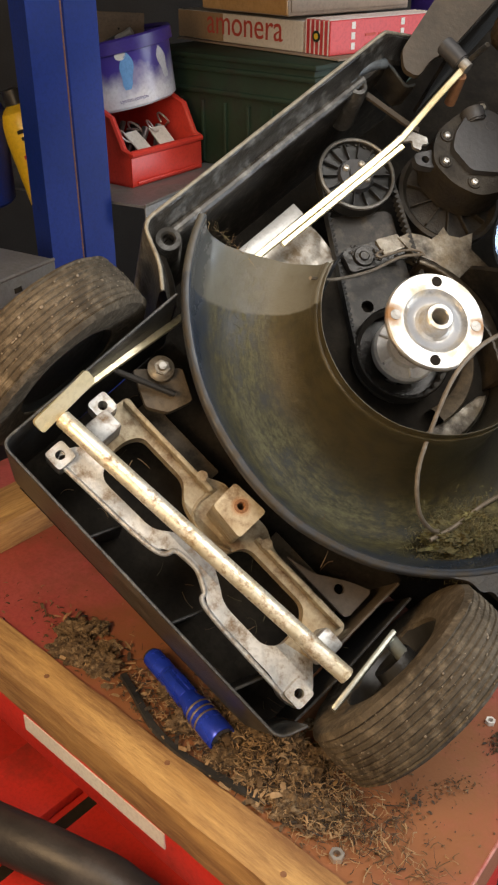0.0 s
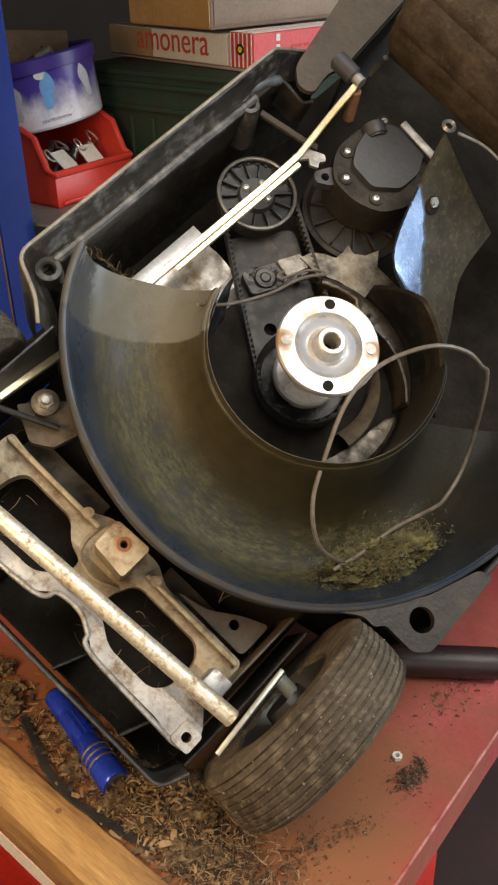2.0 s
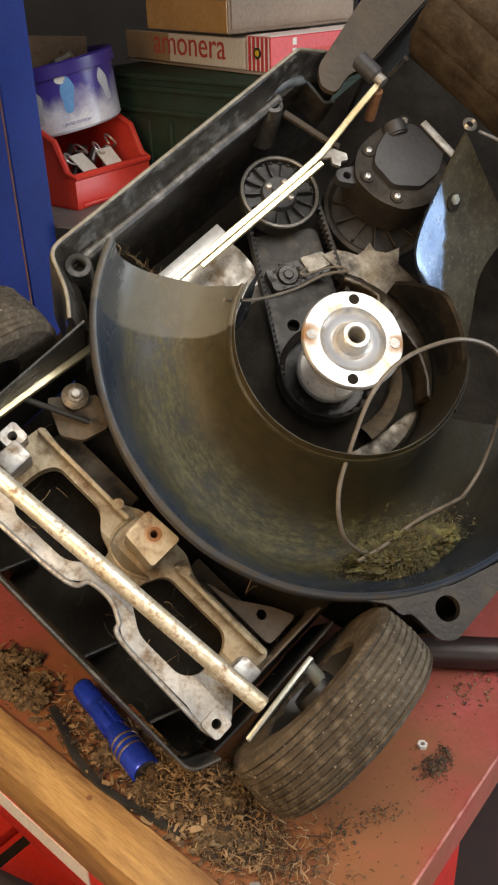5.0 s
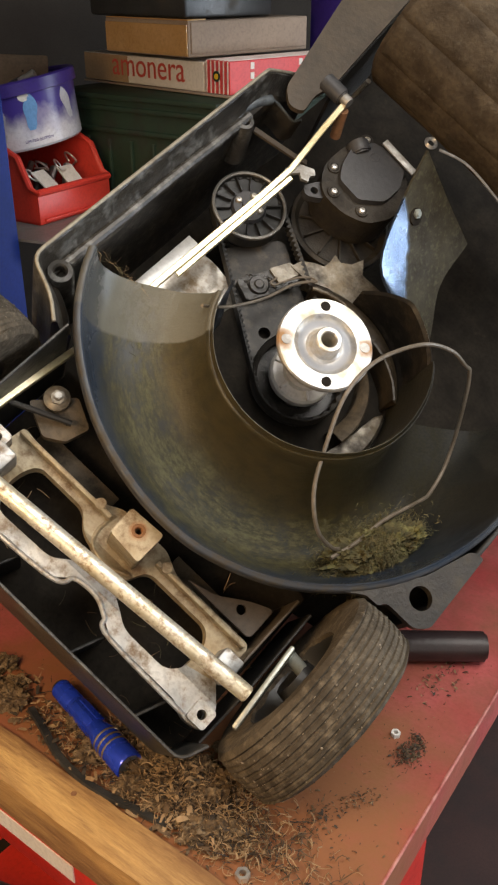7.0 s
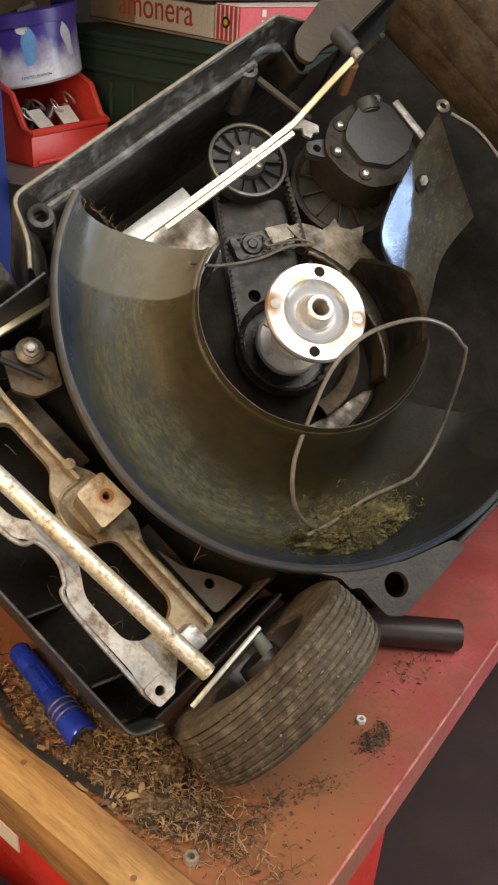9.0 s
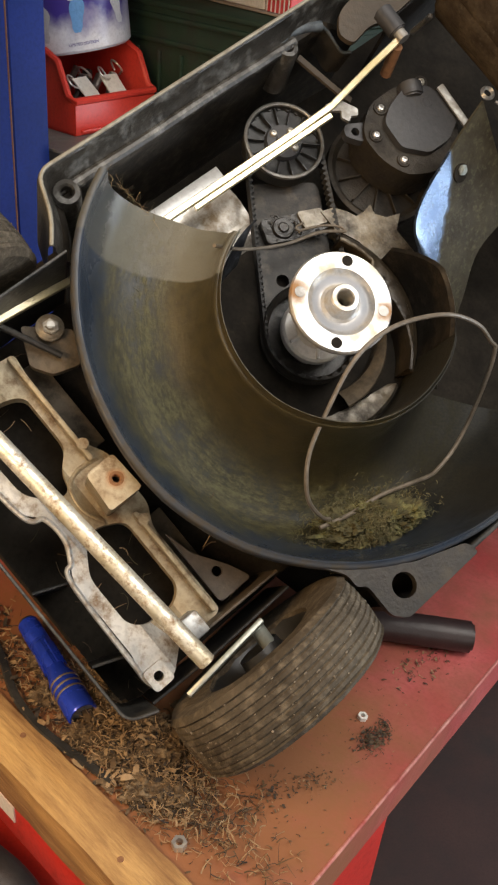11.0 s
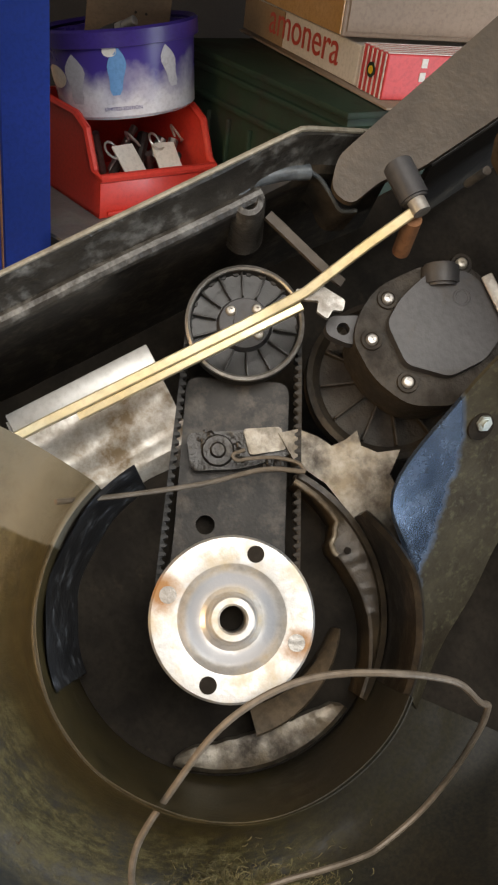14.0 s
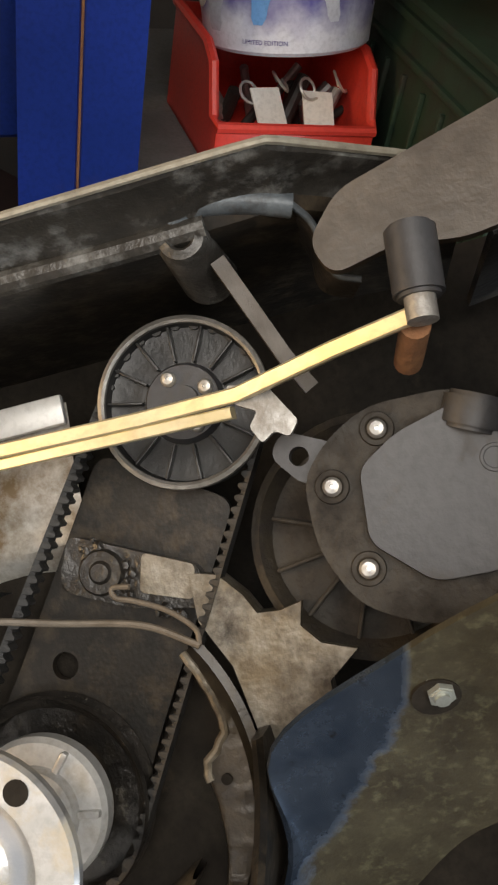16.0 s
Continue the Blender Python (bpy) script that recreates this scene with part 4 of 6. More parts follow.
part("alloy_crescent", bm, M_CREAM, mower, "bright crescent of bare alloy at the foot of the ring")
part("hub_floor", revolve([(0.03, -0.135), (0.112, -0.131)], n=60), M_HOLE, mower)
rows_ = []
for k in range(9):
    y = -0.075 + 0.117 * k / 8
    rows_.append([(-0.198 + 0.1 * q / 8, y - 0.2 * (0.0 + 0.015 * q / 8), -0.13 + 0.0015 * math.sin(q * 1.7 + k * 0.5) + (0.003 if q in (3, 4) else 0.0) - (0.01 if q > 6 else 0)) for q in range(9)])
part("pale_strip", box((-0.193, -0.015, -0.124), (0.016, 0.115, 0.005), 0.001), M_SILVER, mower)
part("alloy_floor", patch(rows_, 3), M_CASTBRIGHT, mower, "bright bare alloy floor with ridges")
out = [(-0.094, 0.094), (-0.09, 0.108), (-0.078, 0.118), (-0.068, 0.123), (-0.067, 0.134), (-0.069, 0.145), (-0.058, 0.142), (-0.048, 0.15), (-0.042, 0.166), (-0.03, 0.15), (0.005, 0.15), (0.03, 0.136), (0.03, 0.11), (-0.01, 0.112), (-0.046, 0.106), (-0.07, 0.094)]
part("cooling_fin", plate(out, -0.128, -0.104), M_CREAM, mower, "tan and grey stained alloy deck beside the ring")

# gearbox with grey cover
bm = bmesh.new()
rows = []
for i in range(25):
    t = i / 24
    a = radians(-14 + 68 * t)
    wd = 0.017 * (1 - t) ** 0.6 + 0.0012
    rc = 0.0835 - 0.004 * t
    rows.append([bm.verts.new((r * math.cos(a), r * math.sin(a), h)) for r, h in ((rc - wd, -0.135), (rc - wd, -0.116), (rc - wd * 0.5, -0.109), (rc, -0.106), (rc + 0.0015, -0.108), (rc + 0.002, -0.135))])
for A, B in zip(rows, rows[1:]):
    for k in range(5):
        bm.faces.new((A[k], A[k + 1], B[k + 1], B[k]))
part("curved_fin", bm, M_TANSTEEL, mower, "tan dirty tapering fin behind the flange")
gear = part("gearbox", plate(round2([(-0.147, 0.196), (-0.136, 0.176), (-0.122, 0.163), (-0.092, 0.162), (-0.064, 0.174), (-0.048, 0.205), (-0.06, 0.25), (-0.095, 0.272), (-0.13, 0.264), (-0.146, 0.235)], 0.012), -0.11, -0.062), M_GEARDIRT, mower, "dirt-caked gearbox with a flat grey cover")
bm = plate(round2([(-0.121, 0.187), (-0.132, 0.205), (-0.139, 0.232), (-0.127, 0.257), (-0.098, 0.267), (-0.079, 0.262), (-0.066, 0.235), (-0.067, 0.207), (-0.089, 0.184)], 0.006), -0.0625, -0.0545)
for v in bm.verts:
    if v.co.z > -0.058:
        v.co.x, v.co.y = -0.1 + (v.co.x + 0.1) * 0.98, 0.226 + (v.co.y - 0.226) * 0.98
part("gear_cover", bm, M_GREYCOVER, gear, "smooth slate-grey cover plate")
part("cast_mark", revolve([(0.0042, -0.0546), (0.0046, -0.0541), (0.0058, -0.0541), (0.0062, -0.0546)], n=28, m=Matrix.Translation((-0.112, 0.243, 0))), M_GREYCOVER, gear)
part("input_boss", rod((-0.126, 0.236, -0.06), (-0.14, 0.243, -0.058), 0.013, 24, bevel=0.002), M_GREYCOVER, gear)
part("cover_edge", box((0, 0, 0), (0.05, 0.008, 0.004), 0.001, Matrix.Translation((-0.092, 0.262, -0.05)) @ Matrix.Rotation(radians(-5), 4, "Z") @ Matrix.Rotation(radians(18), 4, "X")), M_STEEL, gear, "narrow bare steel strip")
part("mounting_ear", plate(round2([(-0.146, 0.158), (-0.136, 0.15), (-0.12, 0.162), (-0.118, 0.182), (-0.135, 0.18)], 0.006), -0.078, -0.068, [circle2((-0.133, 0.163), 0.0045, 14)]), M_GREYCOVER, gear)
for p in ((-0.136, 0.199, -0.0605), (-0.116, 0.1745, -0.0605), (-0.0785, 0.1815, -0.0605), (-0.134, 0.258, -0.0605)):
    part("screw_seat", revolve([(0.004, -0.0615), (0.0052, -0.0602), (0.0072, -0.0602), (0.0082, -0.064)], n=24, m=Matrix.Translation((p[0], p[1], 0))), M_GEARDIRT, gear)
    screw_head(gear, p, 0.0043)
disc = part("gear_disc", revolve([(0.0, -0.108), (0.012, -0.108), (0.014, -0.114), (0.05, -0.116), (0.056, -0.11), (0.06, -0.112), (0.06, -0.128)], n=48, m=Matrix.Translation((-0.092, 0.186, 0))), M_GEARDIRT, mower, "brown dirty fan disc behind the gearbox")
for k in range(12):
    part("fan_vane", box((0.033, 0, -0.112), (0.034, 0.002, 0.006), 0.0006, Matrix.Translation((-0.092, 0.186, 0)) @ Matrix.Rotation(radians(30 * k + 8), 4, "Z")), M_GEARDIRT, disc)

# linkage rod from front crank to the rear arm
BAR = [(-0.0034, -0.004), (-0.003, -0.0045), (0.003, -0.0045), (0.0034, -0.004), (0.0034, 0.0026), (0.0026, 0.0034), (-0.0026, 0.0034), (-0.0034, 0.0026)]
link = part("linkage_rod", tube([(-0.1675, 0.228, 0.0), (-0.166, 0.19, -0.02), (-0.163, 0.146, -0.047), (-0.1645, 0.1, -0.056), (-0.173, -0.043, -0.08), (-0.174, -0.13, -0.084), (-0.173, -0.19, -0.06), (-0.175, -0.309, -0.03)], 0.0048, section=BAR), M_ZINC, mower, "yellow zinc-plated flat steel linkage bar")
part("hook_tab", plate(round2([(-0.162, 0.13), (-0.158, 0.147), (-0.14, 0.157), (-0.134, 0.152), (-0.138, 0.146), (-0.134, 0.14), (-0.142, 0.136), (-0.148, 0.141), (-0.153, 0.132)], 0.002), -0.051, -0.047, m=Matrix.Translation((-0.006, 0.011, 0))), M_STEEL, mower, "bent bare steel hook tab")
part("strut", tube([(-0.222, 0.15, -0.045), (-0.176, 0.168, -0.056), (-0.16, 0.176, -0.06)], 0.003, section=[(-0.0035, -0.0015), (0.0035, -0.0015), (0.0035, 0.0015), (-0.0035, 0.0015)]), M_BRACKET, mower)
part("rod_overlap", tube([(-0.1565, 0.141, -0.051), (-0.1655, -0.025, -0.0795)], 0.0038, section=[(a * 0.8, b * 0.9) for a, b in BAR]), M_ZINC, mower)

# rear arm and roller
arm = part("rear_arm", plate(round2([(-0.23, 0.206), (-0.212, 0.19), (-0.196, 0.196), (-0.202, 0.224), (-0.197, 0.25), (-0.208, 0.34), (-0.25, 0.7), (-0.36, 0.7)], 0.008), -0.031, -0.025), M_BRACKET, mower, "flat brown-grey steel arm plate")
part("arm_flange", wall_strip([(-0.199, 0.262), (-0.208, 0.34), (-0.25, 0.69)], -0.031, -0.15, 0.004), M_BLACK, arm)
part("boss", rod((-0.2, 0.228, -0.002), (-0.172, 0.225, 0.0), 0.0098, 24, bevel=0.0015), M_GREYCOVER, arm)
part("rod_end", rod((-0.1725, 0.225, 0.001), (-0.163, 0.224, 0.002), 0.006, 14), M_STEEL, arm)
part("pin", rod((-0.165, 0.222, -0.01), (-0.158, 0.218, -0.045), 0.006, 16), M_RUST, mower, "rusty steel pin")
part("boss_ridge", tube(smooth_path([(-0.239, 0.136, -0.034), (-0.242, 0.146, -0.032), (-0.241, 0.157, -0.031), (-0.238, 0.171, -0.032), (-0.233, 0.187, -0.036)]), 0.0055, 12), M_WORNBLUE, mower, "rounded casting ridge rubbed to pale blue-grey")
part("flange_wall", tube(smooth_path([(-0.233, 0.187, -0.036), (-0.226, 0.193, -0.042), (-0.215, 0.196, -0.048), (-0.204, 0.198, -0.052), (-0.199, 0.208, -0.054)]), 0.003, section=[(-0.0014, -0.03), (0.0014, -0.03), (0.0014, 0.0015), (-0.0014, 0.0015)]), M_CASTTAB, mower)
part("flange_lip", tube(smooth_path([(-0.233, 0.187, -0.034), (-0.226, 0.193, -0.04), (-0.215, 0.196, -0.046), (-0.204, 0.198, -0.05), (-0.199, 0.208, -0.052)]), 0.0016, 8), M_WORNBLUE, mower)
part("end_pin", rod((-0.185, 0.296, -0.068), (-0.176, 0.292, -0.027), 0.003, 12, bevel=0.0006), M_STEEL, arm)
bm = bmesh.new()
rows = []
for j in range(40):
    x = -0.182 + 0.28 * j / 39
    row = []
    for i in range(120):
        a = 2 * math.pi * i / 120
        r = 0.09 - (0.0022 if i % 10 == 0 else 0.0) - (0.006 if j in (0, 39) else 0.0) + 0.002 * noise.noise((x * 25, 4 * math.cos(a), 4 * math.sin(a)))
        row.append(bm.verts.new((x, 0.369 + r * math.cos(a), 0.027 + r * math.sin(a))))
    rows.append(row)
for A, B in zip(rows, rows[1:]):
    for i in range(120):
        bm.faces.new((A[i], A[(i + 1) % 120], B[(i + 1) % 120], B[i]))
bm.faces.new(rows[0])
bm.faces.new(rows[-1][::-1])
part("rear_roller", bm, M_MUD, mower, "mud-caked brown ribbed rear roller")

# front axle bracket
out = [(-0.15, -0.255), (-0.128, -0.258), (-0.05, -0.258), (-0.028, -0.246), (0.03, -0.246), (0.05, -0.256), (0.146, -0.256), (0.15, -0.275), (0.14, -0.3), (0.16, -0.328), (0.158, -0.347), (0.142, -0.35), (0.125, -0.343), (0.045, -0.343), (0.028, -0.333), (0.012, -0.325), (-0.012, -0.327), (-0.028, -0.341), (-0.125, -0.346), (-0.14, -0.352), (-0.148, -0.34), (-0.135, -0.32), (-0.136, -0.29), (-0.152, -0.275)]


def sunk(bm):
    """Steps the bracket down to its rear rail: flat in front, a slope, flat behind."""
    for y in (-0.322, -0.286):
        bmesh.ops.bisect_plane(bm, geom=bm.verts[:] + bm.edges[:] + bm.faces[:], plane_co=(0, y, 0), plane_no=(0, 1, 0))
    for v in bm.verts:
        v.co.z -= 0.029 * min(1.0, max(0.0, (v.co.y + 0.322) / 0.036))
    return bm


h1 = round2([(-0.112, -0.272), (-0.055, -0.272), (-0.04, -0.288), (-0.02, -0.294), (-0.02, -0.312), (-0.04, -0.33), (-0.105, -0.332), (-0.118, -0.31), (-0.12, -0.285)], 0.01)
h2 = round2([(0.03, -0.272), (0.105, -0.272), (0.116, -0.285), (0.112, -0.318), (0.1, -0.33), (0.05, -0.33), (0.032, -0.318), (0.02, -0.31), (0.02, -0.294)], 0.01)
axb = part("axle_bracket", sunk(plate(round2(out, 0.006), -0.062, -0.046, [h1, h2, circle2((0.15, -0.337), 0.0055, 14), circle2((-0.14, -0.345), 0.0045, 14)])), M_ALU, mower, "weathered cast aluminium axle bracket", smooth=False)
axb.data.materials.append(M_ALULIGHT)
for f in axb.data.polygons:
    f.material_index = 1 if f.center.y > -0.31 else 0
for x0, x1, y in ((-0.148, -0.03, -0.262), (0.03, 0.143, -0.262)):
    part("rear_rib", sunk(box(((x0 + x1) / 2, y, -0.042), (x1 - x0, 0.005, 0.016), 0.0018)), M_ALULIGHT, axb)
    part("rail_flange", sunk(box(((x0 + x1) / 2, y + 0.014, -0.066), (x1 - x0 - 0.02, 0.022, 0.004), 0.001)), M_TANSTEEL, axb)
part("front_rib", tube(smooth_path([(-0.135, -0.349, -0.046), (-0.03, -0.342, -0.046), (-0.012, -0.328, -0.046), (0.012, -0.326, -0.046), (0.03, -0.334, -0.046), (0.045, -0.344, -0.046), (0.14, -0.347, -0.046)]), 0.0025, 8), M_ALU, axb)
part("web_ridge", sunk(tube(smooth_path([(-0.03, -0.256, -0.045), (-0.031, -0.278, -0.045), (-0.022, -0.292, -0.045), (0.0, -0.296, -0.045), (0.02, -0.287, -0.045)]), 0.002, 8)), M_ALULIGHT, axb)
part("pivot_block", plate(round2([(-0.02, -0.251), (0.018, -0.249), (0.018, -0.283), (-0.019, -0.28)], 0.004), -0.095, -0.026, [circle2((-0.001, -0.262), 0.0035, 14)]), M_ALULIGHT, axb, "square alloy block with a rusty hole")
part("hole_rust", revolve([(0.003, -0.034), (0.0036, -0.026), (0.004, -0.0254), (0.0062, -0.0256), (0.0066, -0.0262)], n=20, m=Matrix.Translation((-0.001, -0.262, 0))), M_RUST, axb)
for c in ((-0.046, -0.263), (0.04, -0.263)):
    part("peg", sunk(rod((c[0], c[1] + 0.003, -0.05), (c[0], c[1] + 0.003, -0.0315), 0.0055, 16, bevel=0.001)), M_ALULIGHT, axb)
for c in ((-0.137, -0.3), (0.138, -0.292)):
    part("clamp_pad", box((c[0], c[1], -0.05), (0.022, 0.026, 0.034), 0.003), M_ALU, axb)
for c in ((-0.152, -0.287), (-0.143, -0.345), (0.15, -0.337)):
    part("nut_lug", plate(round2([(c[0] - 0.01, c[1] - 0.01), (c[0] + 0.01, c[1] - 0.01), (c[0] + 0.01, c[1] + 0.01), (c[0] - 0.01, c[1] + 0.01)], 0.004), -0.06, -0.038, [circle2(c, 0.0045, 14)]), M_ALU, axb)
part("axle_rod", rod((-0.162, -0.326, -0.012), (0.165, -0.302, -0.01), 0.0078, 24, bevel=0.001), M_ROD, mower, "worn steel axle rod spotted with rust")
part("nut_flange", revolve([(0.004, -0.062), (0.0125, -0.062), (0.0128, -0.06), (0.009, -0.057), (0.004, -0.056)], n=32, m=Matrix.Translation((-0.147, -0.217, 0))), M_CREAM, mower)
hex_bolt(mower, (-0.146, -0.217, -0.059), 0.0075, 0.006, (0, 0, 1), M_CREAM, "flange_nut")
part("stud", rod((-0.146, -0.217, -0.055), (-0.146, -0.217, -0.048), 0.0036, 16, bevel=0.0008), M_STEEL, mower)
part("crank_arm", box((0, 0, 0), (0.005, 0.086, 0.009), 0.0015, Matrix.Translation((0.171, -0.288, -0.008)) @ Matrix.Rotation(radians(4), 4, "Z") @ Matrix.Rotation(radians(-20), 4, "Y")), M_PALEZINC, mower, "zinc-plated steel crank arm")
part("crank_stub", rod((0.17, -0.252, -0.014), (0.198, -0.252, -0.02), 0.0065, 18, bevel=0.001), M_PALEZINC, mower)
part("axle_cap", rod((0.192, -0.256, -0.022), (0.212, -0.256, -0.024), 0.014, 24, bevel=0.002), M_PLASTIC, mower)
part("crank_arm", plate(round2([(-0.03, -0.007), (0.035, -0.007), (0.035, 0.007), (-0.03, 0.007)], 0.004), -0.002, 0.002, m=Matrix.Translation((-0.17, -0.318, -0.006)) @ Matrix.Rotation(radians(95), 4, "Z") @ Matrix.Rotation(radians(35), 4, "X")), M_ZINC, mower)
part("cross_rod", rod((-0.12, -0.225, -0.06), (-0.175, -0.255, -0.05), 0.003, 10), M_BLACK, mower)
part("lug_plate", plate(round2([(-0.165, -0.236), (-0.135, -0.2), (-0.105, -0.215), (-0.112, -0.24), (-0.13, -0.252)], 0.004), -0.075, -0.066, [circle2((-0.124, -0.226), 0.0028, 12)]), M_TANSTEEL, mower)


part("inner_web", wall_strip([(0.148, -0.3), (0.15, -0.2)], -0.045, -0.125, 0.003), M_BRACKET, mower)
part("cross_plate", plate(round2([(0.06, -0.252), (0.142, -0.252), (0.142, -0.215), (0.12, -0.225), (0.09, -0.245)], 0.006), -0.078, -0.073, [circle2((0.118, -0.237), 0.005, 14)]), M_BRACKET, mower)


M_CRUMB = mat("dried_mud", (0.12, 0.092, 0.062), (0.3, 0.25, 0.19), 0.9, 0, 160, 0.4)


def front_wheel(x0, x1, y, h, r):
    """A ribbed tyre on a dark plastic hub, its axle along x."""
    w = x1 - x0
    prof = [(r * 0.55, -w * 0.42), (r * 0.8, -w * 0.5), (r * 0.93, -w * 0.49), (r * 0.985, -w * 0.42)]
    n = 8
    for i in range(n):
        a, b = -w * 0.4 + w * 0.8 * i / n, -w * 0.4 + w * 0.8 * (i + 1) / n
        crown = lambda z: r * (1.0 - 0.035 * (2 * z / w) ** 2)
        prof += [(crown(a) - 0.0014, a + 0.0006), (crown(a), a + 0.0016), (crown(b), b - 0.0012), (crown(b) - 0.0014, b - 0.0002)]
    prof += [(r * 0.985, w * 0.42), (r * 0.93, w * 0.49), (r * 0.8, w * 0.5), (r * 0.55, w * 0.42), (r * 0.55, -w * 0.42)]
    m = Matrix.Translation(((x0 + x1) / 2, y, h)) @ Matrix.Rotation(radians(90), 4, "Y")
    bm = revolve(prof, n=96, m=m)
    for v in bm.verts:
        v.co += v.normal * 0.0 + Vector((0, 0, 0.0014 * noise.noise(v.co * 75)))
    wheel = part("front_wheel", bm, M_RUBBER, mower, "dusty ribbed rubber front wheel")
    part("wheel_disc", revolve([(0.0, -w * 0.3), (r * 0.2, -w * 0.42), (r * 0.22, -w * 0.2), (r * 0.5, -w * 0.1), (r * 0.56, -w * 0.4), (r * 0.56, w * 0.4), (r * 0.5, w * 0.3), (0, w * 0.3)], n=40, m=m), M_PLASTIC, wheel)
    crumbs = bmesh.new()
    dice = random.Random(int(x0 * 1000))
    for _ in range(330):
        a, s = dice.uniform(0, 6.283), dice.gauss(0, 0.22) * w
        if abs(s) > w * 0.44:
            continue
        if dice.random() < 0.6:
            s = -w * 0.4 + w * 0.1 * round((s + w * 0.4) / (w * 0.1))
        q = m @ Vector(((r * (1.0 - 0.035 * (2 * s / w) ** 2) - 0.0002) * math.cos(a), r * math.sin(a) * (1.0 - 0.035 * (2 * s / w) ** 2), s))
        z = dice.uniform(0.0003, 0.0006) * dice.choice((1, 1, 1, 1.7))
        bmesh.ops.create_icosphere(crumbs, subdivisions=1, radius=z, matrix=Matrix.Translation(q) @ Matrix.Rotation(a, 4, "X") @ Matrix.Diagonal((dice.uniform(0.7, 1.8), dice.uniform(0.7, 2.2), 0.8, 1)))
    part("mud_crumbs", crumbs, M_CRUMB, wheel, "pale dried mud crumbs in the tread")
    return wheel


front_wheel(0.182, 0.243, -0.26, -0.028, 0.0965)
front_wheel(-0.246, -0.19, -0.29, -0.034, 0.097)

# cable lying in the chamber
part("loose_cable", tube(smooth_path([(0.153, -0.129, -0.095), (0.163, -0.095, -0.1), (0.17, -0.055, -0.105), (0.181, -0.022, -0.112), (0.19, 0.004, -0.122), (0.193, 0.02, -0.13), (0.188, 0.055, -0.132), (0.17, 0.085, -0.11), (0.142, 0.108, -0.066), (0.1285, 0.1155, -0.048), (0.125, 0.1155, -0.0445), (0.12, 0.111, -0.0385), (0.098, 0.1, -0.02), (0.072, 0.068, 0.004), (0.053, 0.032, 0.004), (0.046, -0.001, 0.003), (0.05, -0.037, -0.002), (0.068, -0.075, -0.02), (0.09, -0.112, -0.036), (0.12, -0.13, -0.06), (0.146, -0.122, -0.09), (0.158, -0.108, -0.104)]), 0.0022, 8), M_WIRE, mower, "thin grey-brown loose cable loop")
part("thin_cable", tube(smooth_path([(-0.112, -0.06, -0.02), (-0.1, -0.02, -0.06), (-0.085, 0.03, -0.085), (-0.075, 0.07, -0.09), (-0.06, 0.095, -0.092)]), 0.0018, 8), M_WIRE, mower)
part("wire_hook", tube(smooth_path([(-0.06, 0.095, -0.092), (-0.068, 0.094, -0.094), (-0.079, 0.082, -0.096), (-0.087, 0.066, -0.098), (-0.09, 0.058, -0.098), (-0.095, 0.057, -0.098), (-0.094, 0.066, -0.097)]), 0.0014, 8), M_WIRE, mower)

# ---------------------------------------------------------------- shelf and what stands on it


def frame_at(o, heading, z):
    return Matrix.Translation((o[0], o[1], z)) @ Matrix.Rotation(radians(heading), 4, "Z")


def shelf_bay(m, x0, x1, label):
    bay = thing("storage_shelf", label, "shelf", m, "shelf bays")
    c, ln = (x0 + x1) / 2, x1 - x0
    part("shelf_board", box((c, 0.25, -0.002), (ln, 0.5, 0.004)), M_SHELF, bay)
    part("front_lip", box((c, -0.002, -0.019), (ln, 0.003, 0.034), 0.001), M_SHELF, bay)
    part("lip_edge", rod((x0, -0.002, 0.0), (x1, -0.002, 0.0), 0.0022, 8), M_STEEL, bay)
    # unseen board added overhead, reaching forward to keep the shelf contents in shade
    part("shade_board", box((c, 0.1, 0.44), (ln, 0.8, 0.03), 0.002), M_SHELF, bay)
    for i in range(int(ln / 0.075)):
        part("slot", box((x0 + 0.03 + 0.075 * i, -0.004, -0.018), (0.012, 0.002, 0.006)), M_HOLE, bay)
    return bay


shelf_bay(frame_at((-0.189, 1.262, 0), 63, 1.04), 0.072, 1.0, "grey galvanised steel shelf bay with a punched front lip")
shelf_bay(frame_at((-0.248, 1.094, 0), 60, 1.036), -0.7, 0.0, "grey galvanised steel shelf bay holding a yellow bottle")
post = thing("shelf_post", "blue enamelled steel shelf upright", "shelf upright")
a, b = Vector((-0.285, 1.262, 0)), Vector((-0.206, 1.34, 0))
d = (b - a).normalized()
nrm = Vector((-d.y, d.x, 0))
quad = [a, a + d * 0.052, a + d * 0.055 + nrm * 0.006, a + d * 0.058, b, b + nrm * 0.04, a + nrm * 0.04]
bm = bmesh.new()
lo = [bm.verts.new((q.x, q.y, 0.0)) for q in quad]
hi = [bm.verts.new((q.x, q.y, 2.2)) for q in quad]
for i in range(len(quad)):
    j = (i + 1) % len(quad)
    bm.faces.new((lo[i], lo[j], hi[j], hi[i]))
bm.faces.new(lo[::-1])
bm.faces.new(hi)
part("upright", bm, M_BLUEPOST, post, smooth=False)
q = a + d * 0.055 + nrm * 0.0035
part("seam", rod((q.x, q.y, 0.3), (q.x, q.y, 2.1), 0.0016, 8), M_RUST, post, "rusty seam between the two channels")


